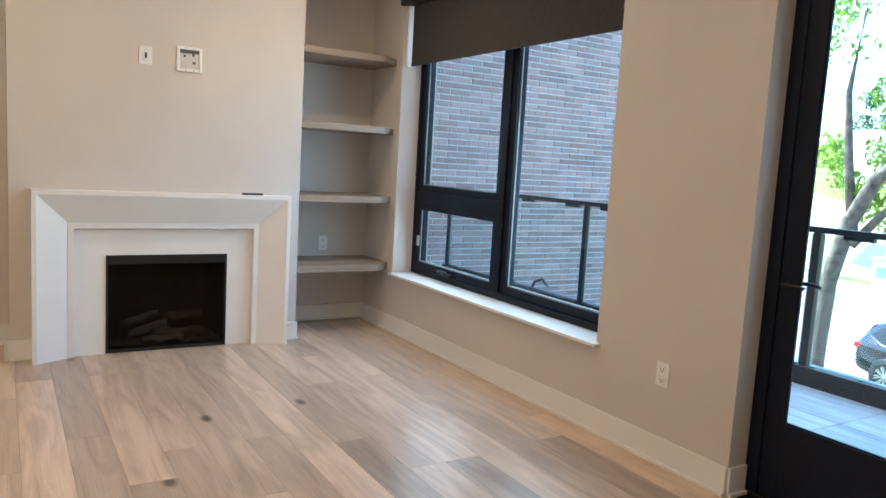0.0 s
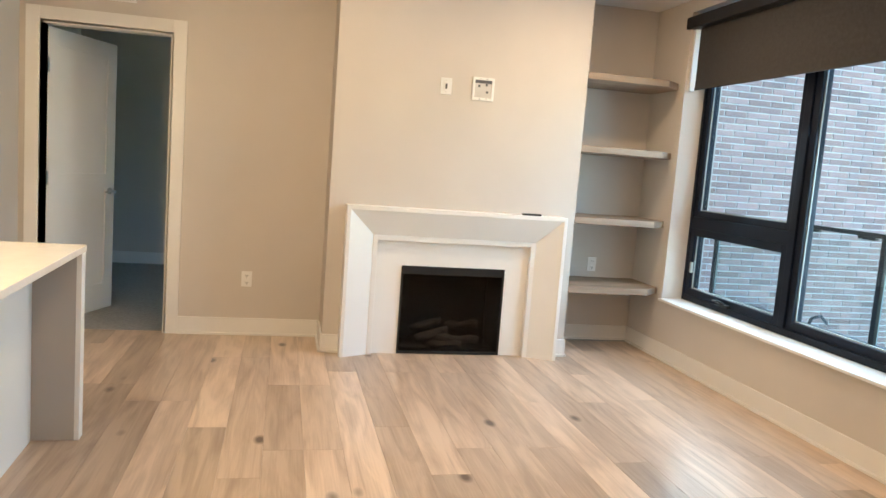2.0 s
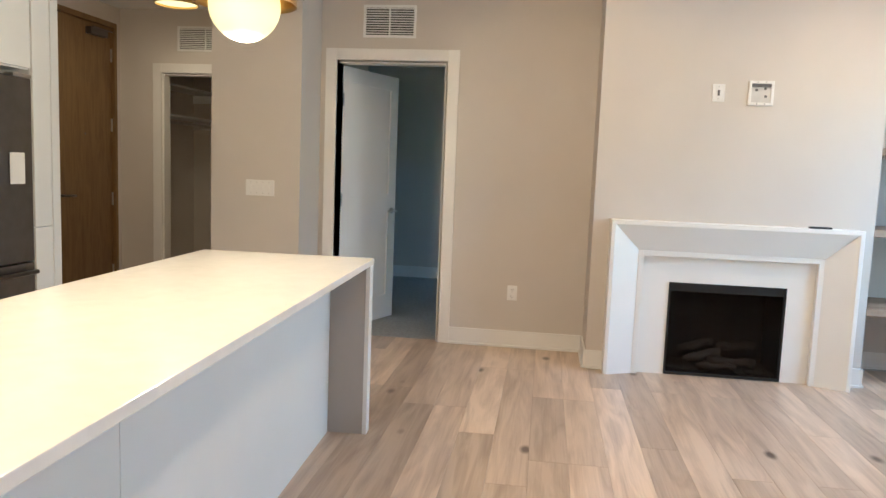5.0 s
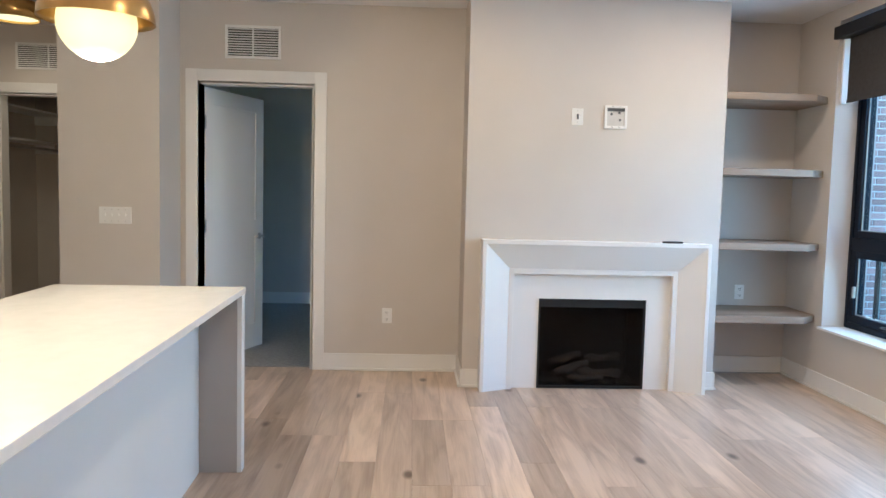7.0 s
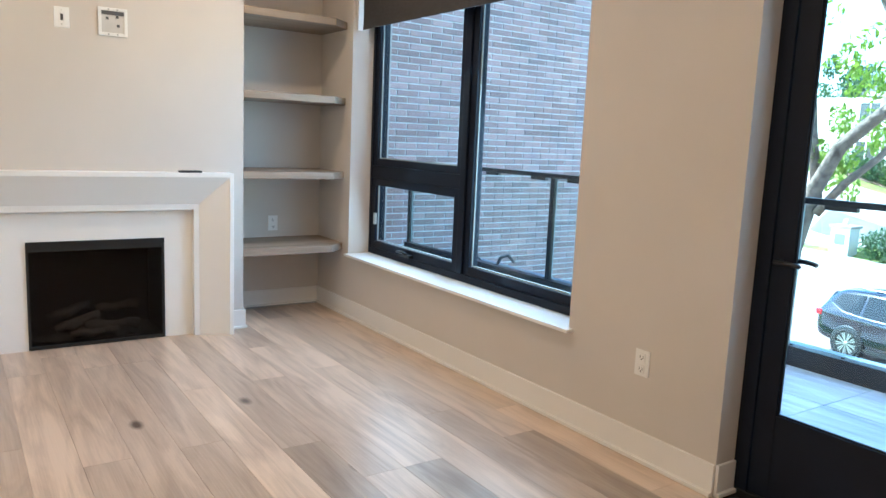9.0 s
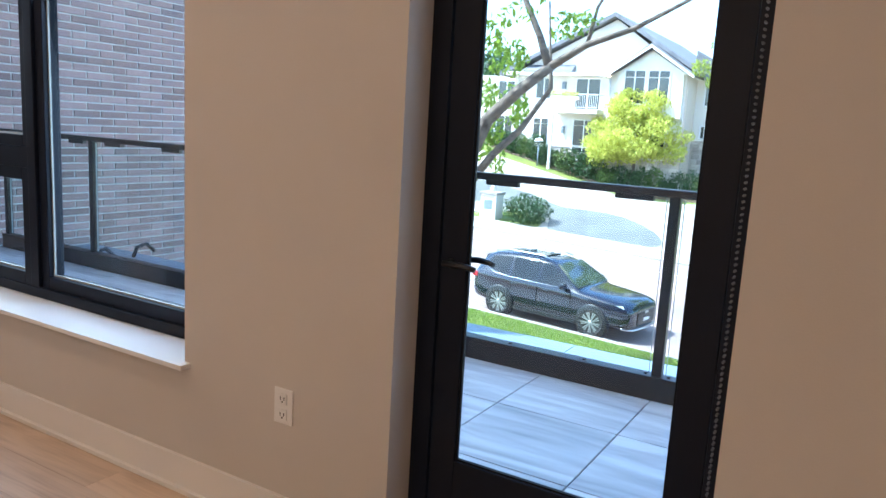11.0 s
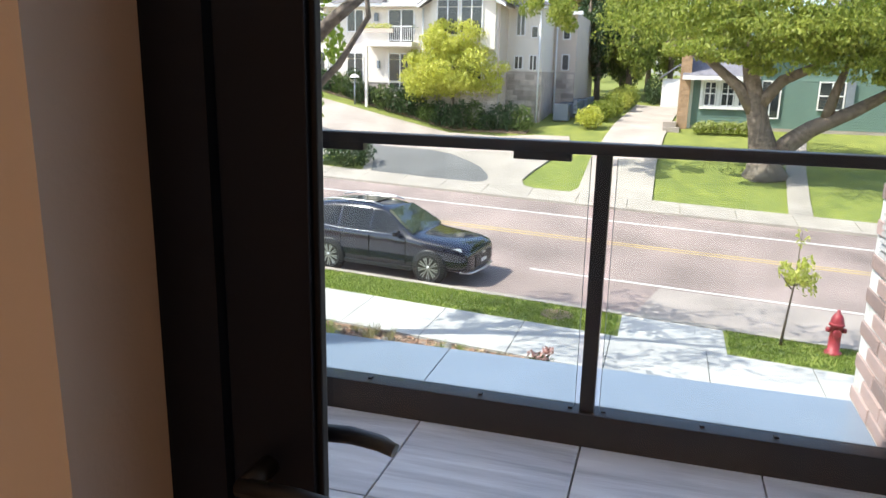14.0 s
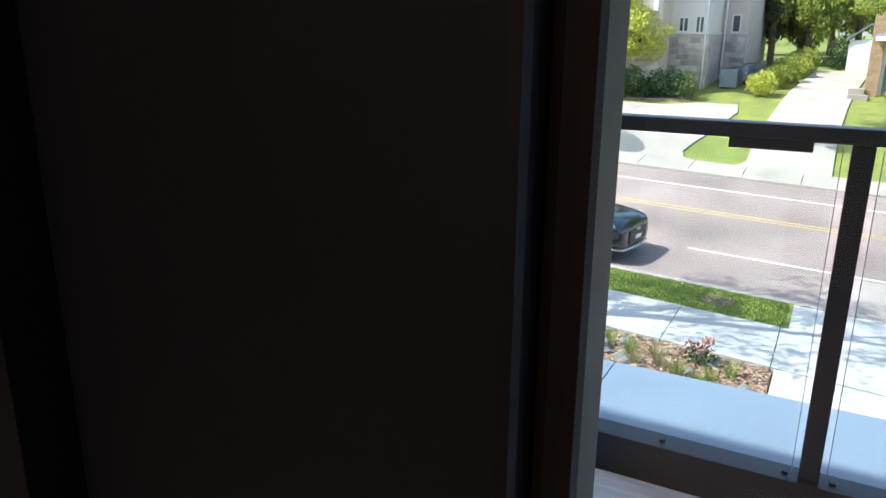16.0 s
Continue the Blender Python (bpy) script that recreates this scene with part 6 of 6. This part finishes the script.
    # balcony
    bal = part("balcony", boxes((38.9, 40, 14.6, 17.3, 2.45, 2.68)), M_STUCCO, a)
    rl = part("balcony_rail", boxes((38.93, 38.97, 14.62, 17.28, 3.42, 3.47), (38.93, 38.97, 14.62, 17.28, 2.74, 2.78), (38.97, 39.99, 17.22, 17.27, 3.42, 3.47), (38.97, 39.99, 14.63, 14.68, 3.42, 3.47)), M_WHITE, bal)
    bar = None
    for k in range(27):
        if bar is None:
            bar = part("baluster", B(38.94, 38.96, 14.64, 14.66, 2.78, 3.42), M_WHITE, bal)
        else:
            o = new("baluster", bar.data)
            o.parent, o.location = bal, (0, k * 0.101, 0)
    part("column", B(38.92, 39.06, 17.05, 17.19, -1.9, 2.45), M_STUCCO, a)
    part("wall_lantern", boxes((39.86, 40.0, 16.85, 17.05, 3.75, 4.15)), M_BLUEGREY, a)
    part("wall_lantern", boxes((39.86, 40.0, 16.75, 16.9, 1.35, 1.75)), M_BLUEGREY, a)
    for x, y, t_ in ((39.9, 19.75, 4.4), (41.86, 8.6, 4.4), (39.88, 14.35, 4.4), (45.88, 8.3, 4.4)):
        part("downpipe", T((x, y, -1.8), (x, y, t_), 0.05, n=8), M_WHITE, a)
    part("flower_box", boxes((38.78, 38.93, 15.6, 17.2, 3.12, 3.32)), M_STUCCO2, bal)
    part("flowers", leaf_cloud([((38.86, 15.8 + k * 0.22, 3.45), (0.12, 0.15, 0.16), 40) for k in range(7)], 0.06, 200), M_LEAFY, bal)


apartments()
for k, (x, y, s) in enumerate(((44.5, 7.3, 0.8), (46.5, 6.8, 0.8), (42.9, 7.4, 0.9))):
    u_ = thing("utility_unit", (x, y, gz(x)), "grey air conditioning unit beside the apartments", "utility unit", "utility units")
    part("case", B(-0.45, 0.45, -0.4, 0.4, 0.0, s, 0.03), M_BLUEGREY, u_)
    part("fan_grille", lathe(bmesh.new(), [(0.32, s + 0.004), (0.30, s + 0.03), (0.001, s + 0.03)], 20), M_BLACKM, u_)
tr_ = thing("trellis_wall", (48, 6.7, gz(48)), "low dark timber retaining wall beside the shrubs", "wall")
for k in range(3):
    part("timber", B(-5, 4, -0.1, 0.1, k * 0.24, 0.22 + k * 0.24, 0.01), M_BLUEGREY, tr_)


# ---- green house ----
def green_house():
    h = tagged(new("green_house"), "green clapboard house with white bay window", "house")
    part("wall", boxes((42.04, 50, -12, 0.95, -1.5, 1.3), (44.5, 50, -12, -1.9, 1.3, 3.6)), M_GREEN, h)
    bd = None
    for k in range(17):
        z = -1.1 + k * 0.14
        if bd is None:
            bm = prism(bmesh.new(), [(42.0, 0.0), (42.035, 0.0), (42.035, 0.15), (42.02, 0.15)], 'y', -12, 0.93)
            bd = part("clapboard", bm, M_GREEN, h, at=(0, 0, z))
        else:
            o = new("clapboard", bd.data)
            o.parent, o.location = h, (0, 0, z)
    part("chimney", B(41.75, 43.2, 0.95, 1.45, -1.5, 3.3), M_TAN, h, "tan brick chimney")
    part("corner_board", boxes((41.97, 42.05, 0.80, 0.945, -1.3, 1.25)), M_WHITE, h)
    part("foundation", boxes((41.98, 42.3, -12, 0.9, -2.0, -1.12)), M_CONC, h)
    part("roof", prism(bmesh.new(), [(41.5, 1.18), (46.5, 3.3), (51, 1.3), (51, 1.5), (46.5, 3.5), (41.5, 1.34)], 'y', -2.2, 1.35), M_ROOF2, h)
    part("gable_roof", prism(bmesh.new(), [(-12.5, 1.2), (-6.4, 5.2), (-1.9, 2.2), (-1.9, 2.45), (-6.4, 5.45), (-12.5, 1.45)], 'x', 41.6, 51), M_ROOF2, h)
    part("gable_wall", prism(bmesh.new(), [(-12, 1.25), (-2.2, 1.25), (-2.2, 2.3), (-6.4, 5.1)], 'x', 42.05, 42.2), M_GREEN, h)
    part("fascia", boxes((41.44, 41.5, -2.2, 1.35, 1.12, 1.32)), M_WHITE, h)
    part("bay_trim", boxes((41.88, 42.0, -1.85, 0.45, -0.28, -0.12), (41.88, 42.0, -1.85, 0.45, 1.05, 1.2), (41.88, 42.0, -1.85, -1.72, -0.12, 1.05), (41.88, 42.0, 0.30, 0.45, -0.12, 1.05), (41.88, 42.0, -0.50, -0.34, -0.12, 1.05), (41.88, 42.0, -1.32, -1.18, -0.12, 1.05)), M_WHITE, h)
    for y0, y1 in ((-0.30, 0.26), (-1.14, -0.54), (-1.70, -1.34)):
        w = facade_window(h, 41.97, y0 + 0.04, y1 - 0.04, -0.08, 1.0, 2)
        part("muntin", boxes((41.90, 41.94, y0 + 0.04, y1 - 0.04, 0.44, 0.50), (41.91, 41.94, y0 + 0.04, y1 - 0.04, 0.72, 0.745)), M_WHITE, w)
    w = facade_window(h, 41.97, -6.0, -4.95, -0.13, 1.1, 2)
    part("muntin", boxes((41.90, 41.94, -6.0, -4.95, 0.46, 0.52)), M_WHITE, w)
    part("shutter", boxes((41.90, 41.97, -6.45, -6.1, -0.15, 1.15)), M_BLUEGREY, h)
    facade_window(h, 41.97, -3.2, -2.4, -0.6, 1.1, 2)
    part("step", boxes((41.2, 42, 1.46, 2.1, -1.3, -0.95), (40.9, 41.2, 1.3, 2.1, -1.45, -1.2)), M_CONC, h)


green_house()
ga = tagged(new("garage"), "small white garage at the end of the driveway", "garage")
part("wall", boxes((50.8, 55, 0.5, 2.4, -0.8, 1.1)), M_WHITE, ga)
part("roof", prism(bmesh.new(), [(0.3, 1.05), (1.45, 1.9), (2.6, 1.05), (2.6, 1.15), (1.45, 2.02), (0.3, 1.15)], 'x', 50.6, 55), M_ROOF2, ga)
part("garage_door", boxes(*[(50.74, 50.8, 0.7, 2.2, -0.65 + k * 0.38, -0.29 + k * 0.38) for k in range(4)]), M_WHITE, ga)
# distant houses and woods
for x, y, w_, h_ in ((75, -22, 9, 6), (80, 30, 10, 7)):
    dh = thing("distant_house", (x, y, gz(x)), "pale distant house among trees", "house")
    part("wall", B(-4, 4, -w_ / 2, w_ / 2, 0, h_ * 0.6), M_STUCCO, dh)
    part("roof", prism(bmesh.new(), [(-w_ / 2 - 0.4, h_ * 0.6), (0, h_), (w_ / 2 + 0.4, h_ * 0.6)], 'x', -4.3, 4.3), M_ROOF, dh)
bm = bmesh.new()
rw = random.Random(21)
for k in range(60):
    y = -90 + k * 3.6
    x = 84 + rw.uniform(-8, 12)
    h_ = rw.uniform(5, 8)
    leaves(bm, rw, (x, y, gz(x) + h_ * 0.5), (4.2, 4.2, h_ * 0.55), 330, 0.42)
tagged(obj("distant_woods", bm, M_LEAF), "belt of distant leafy trees", "trees", kind="stuff")

# ---- pieces: floor boards, pavers, bricks ----
floor_ob = tagged(new("floor"), "wide-plank oak floor with knots and mixed tones", "floor", kind="structure")
rng = random.Random(7)
PW = 0.186
plank_meshes = {}


def plank_mesh(length):
    if length not in plank_meshes:
        bm = bmesh.new()
        w, l, t, c = PW - 0.0006, length - 0.0006, 0.016, 0.0007
        lo = [bm.verts.new((x * w / 2, y * l / 2, -t)) for x, y in ((-1, -1), (1, -1), (1, 1), (-1, 1))]
        mid = [bm.verts.new((x * w / 2, y * l / 2, -c)) for x, y in ((-1, -1), (1, -1), (1, 1), (-1, 1))]
        hi = [bm.verts.new((x * (w / 2 - c), y * (l / 2 - c), 0)) for x, y in ((-1, -1), (1, -1), (1, 1), (-1, 1))]
        for a, b in ((lo, mid), (mid, hi)):
            for k in range(4):
                bm.faces.new((a[k], a[(k + 1) % 4], b[(k + 1) % 4], b[k]))
        bm.faces.new(hi)
        me = bpy.data.meshes.new("plank")
        bm.to_mesh(me)
        bm.free()
        me.materials.append(M_PLANK)
        plank_meshes[length] = me
    return plank_meshes[length]


row = 0
x = WX - PW / 2 - 0.004
while x > -4.2:
    y = AB if x > 2.09 else (6.9 if x < -1.95 else 5.98)
    y -= rng.choice((0.0, 0.3, 0.6, 0.9)) * 0.5
    first = (AB if x > 2.09 else (6.98 if x < -1.95 else 5.98))
    cuts = [first]
    yy = first - rng.choice((0.4, 0.7, 1.0, 1.3, 1.6))
    while yy > -3.2:
        cuts.append(yy)
        yy -= rng.choice((1.0, 1.3, 1.6, 1.9, 2.1))
    cuts.append(-3.2)
    for a, b in zip(cuts, cuts[1:]):
        l = round(a - b, 3)
        if l < 0.05:
            continue
        o = new("plank", plank_mesh(l))
        o.parent, o.location = floor_ob, (x, (a + b) / 2, 0)
    x -= PW

pavers = tagged(new("balcony_paving"), "large grey porcelain pavers with open dark joints", "paving", kind="structure")
TP = 0.615


def block_mesh(name, a, b, c, chamfer, material):
    """Piece of size a x b x c with a chamfered front rim, front face at +c."""
    bm = bmesh.new()
    h = chamfer
    lo = [bm.verts.new((x * a / 2, y * b / 2, 0)) for x, y in ((-1, -1), (1, -1), (1, 1), (-1, 1))]
    mi = [bm.verts.new((x * a / 2, y * b / 2, c - h)) for x, y in ((-1, -1), (1, -1), (1, 1), (-1, 1))]
    hi = [bm.verts.new((x * (a / 2 - h), y * (b / 2 - h), c)) for x, y in ((-1, -1), (1, -1), (1, 1), (-1, 1))]
    for p, q in ((lo, mi), (mi, hi)):
        for k in range(4):
            bm.faces.new((p[k], p[(k + 1) % 4], q[(k + 1) % 4], q[k]))
    bm.faces.new(hi)
    me = bpy.data.meshes.new(name)
    bm.to_mesh(me)
    bm.free()
    me.materials.append(material)
    return me


xs = [4.955, 4.407, 3.792, OX + 0.002]
ys = [0.955] + [2.06 + TP * k for k in range(-1, 11) if 2.06 + TP * k < 8.29] + [8.3]
pm = {}
for a, b in zip(xs, xs[1:]):
    for c, d in zip(ys, ys[1:]):
        key = (round(a - b, 3), round(d - c, 3))
        if key not in pm:
            pm[key] = block_mesh("paver", key[0] - 0.006, key[1] - 0.006, 0.022, 0.002, M_TILE)
        o = new("paver", pm[key])
        o.parent, o.location = pavers, ((a + b) / 2, (c + d) / 2, BZ - 0.022)

BL, BH = 0.305, 0.0775


def brick_wall(parent_name, label, x0, x1, z0, z1, y, face, near):
    """Running-bond bricks on a wall that faces +y (face 1) or -y (face -1); those inside near=(x0,x1,z0,z1) are parts."""
    root = tagged(new(parent_name), label, "brickwork", kind="structure")
    me = block_mesh("brick", BL - 0.015, BH - 0.015, 0.012, 0.003, M_BRICK)
    verts, faces = [], []
    src_v = [v.co.copy() for v in me.vertices]
    src_f = [tuple(p.vertices) for p in me.polygons]
    r = random.Random(3)
    n = 0
    rot = Euler((radians(90 if face < 0 else -90), 0, 0)).to_matrix()
    rows = int((z1 - z0) / BH)
    for k in range(rows):
        z = z0 + (k + 0.5) * BH
        x = x0 + (0.5 if k % 2 else 0.0) * BL + BL / 2
        while x + BL / 2 <= x1 + 0.01:
            p = Vector((x, y + r.uniform(-0.0015, 0.0015), z))
            if near[0] < x < near[1] and near[2] < z < near[3] and n < 300:
                o = new("brick", me)
                o.parent, o.location = root, p
                o.rotation_euler = rot.to_euler()
                n += 1
            else:
                base = len(verts)
                verts.extend(p + rot @ v for v in src_v)
                faces.extend(tuple(base + q for q in f) for f in src_f)
            x += BL
    m2 = bpy.data.meshes.new("brick_field")
    m2.from_pydata(verts, [], faces)
    m2.materials.append(M_BRICKF)
    o = new("brick_field", m2)
    o.parent = root
    tagged(o, "joined red-brown bricks", kind="stuff")


def island_tone(m, amount):
    """Copy of a material whose tone varies per loose piece."""
    c = m.copy()
    nt = c.node_tree
    geo = nt.nodes.new("ShaderNodeNewGeometry")
    info = [n for n in nt.nodes if n.type == 'OBJECT_INFO'][0]
    mr = info.outputs["Random"].links[0].to_node
    nt.links.new(geo.outputs["Random Per Island"], mr.inputs[0])
    return c


M_BRICKF = island_tone(M_BRICK, 0.3)
brick_wall("brickwork_north", "red-brown long brick wall with pale mortar", 3.2, 8.4, -1.2, 5.0, 8.318, -1, (4.4, 6.9, -0.2, 2.6))
brick_wall("brickwork_south", "red-brown long brick wall with pale mortar", 4.52, 6.05, -3.7, 4.5, 0.932, 1, (4.9, 6.05, -0.6, 2.6))
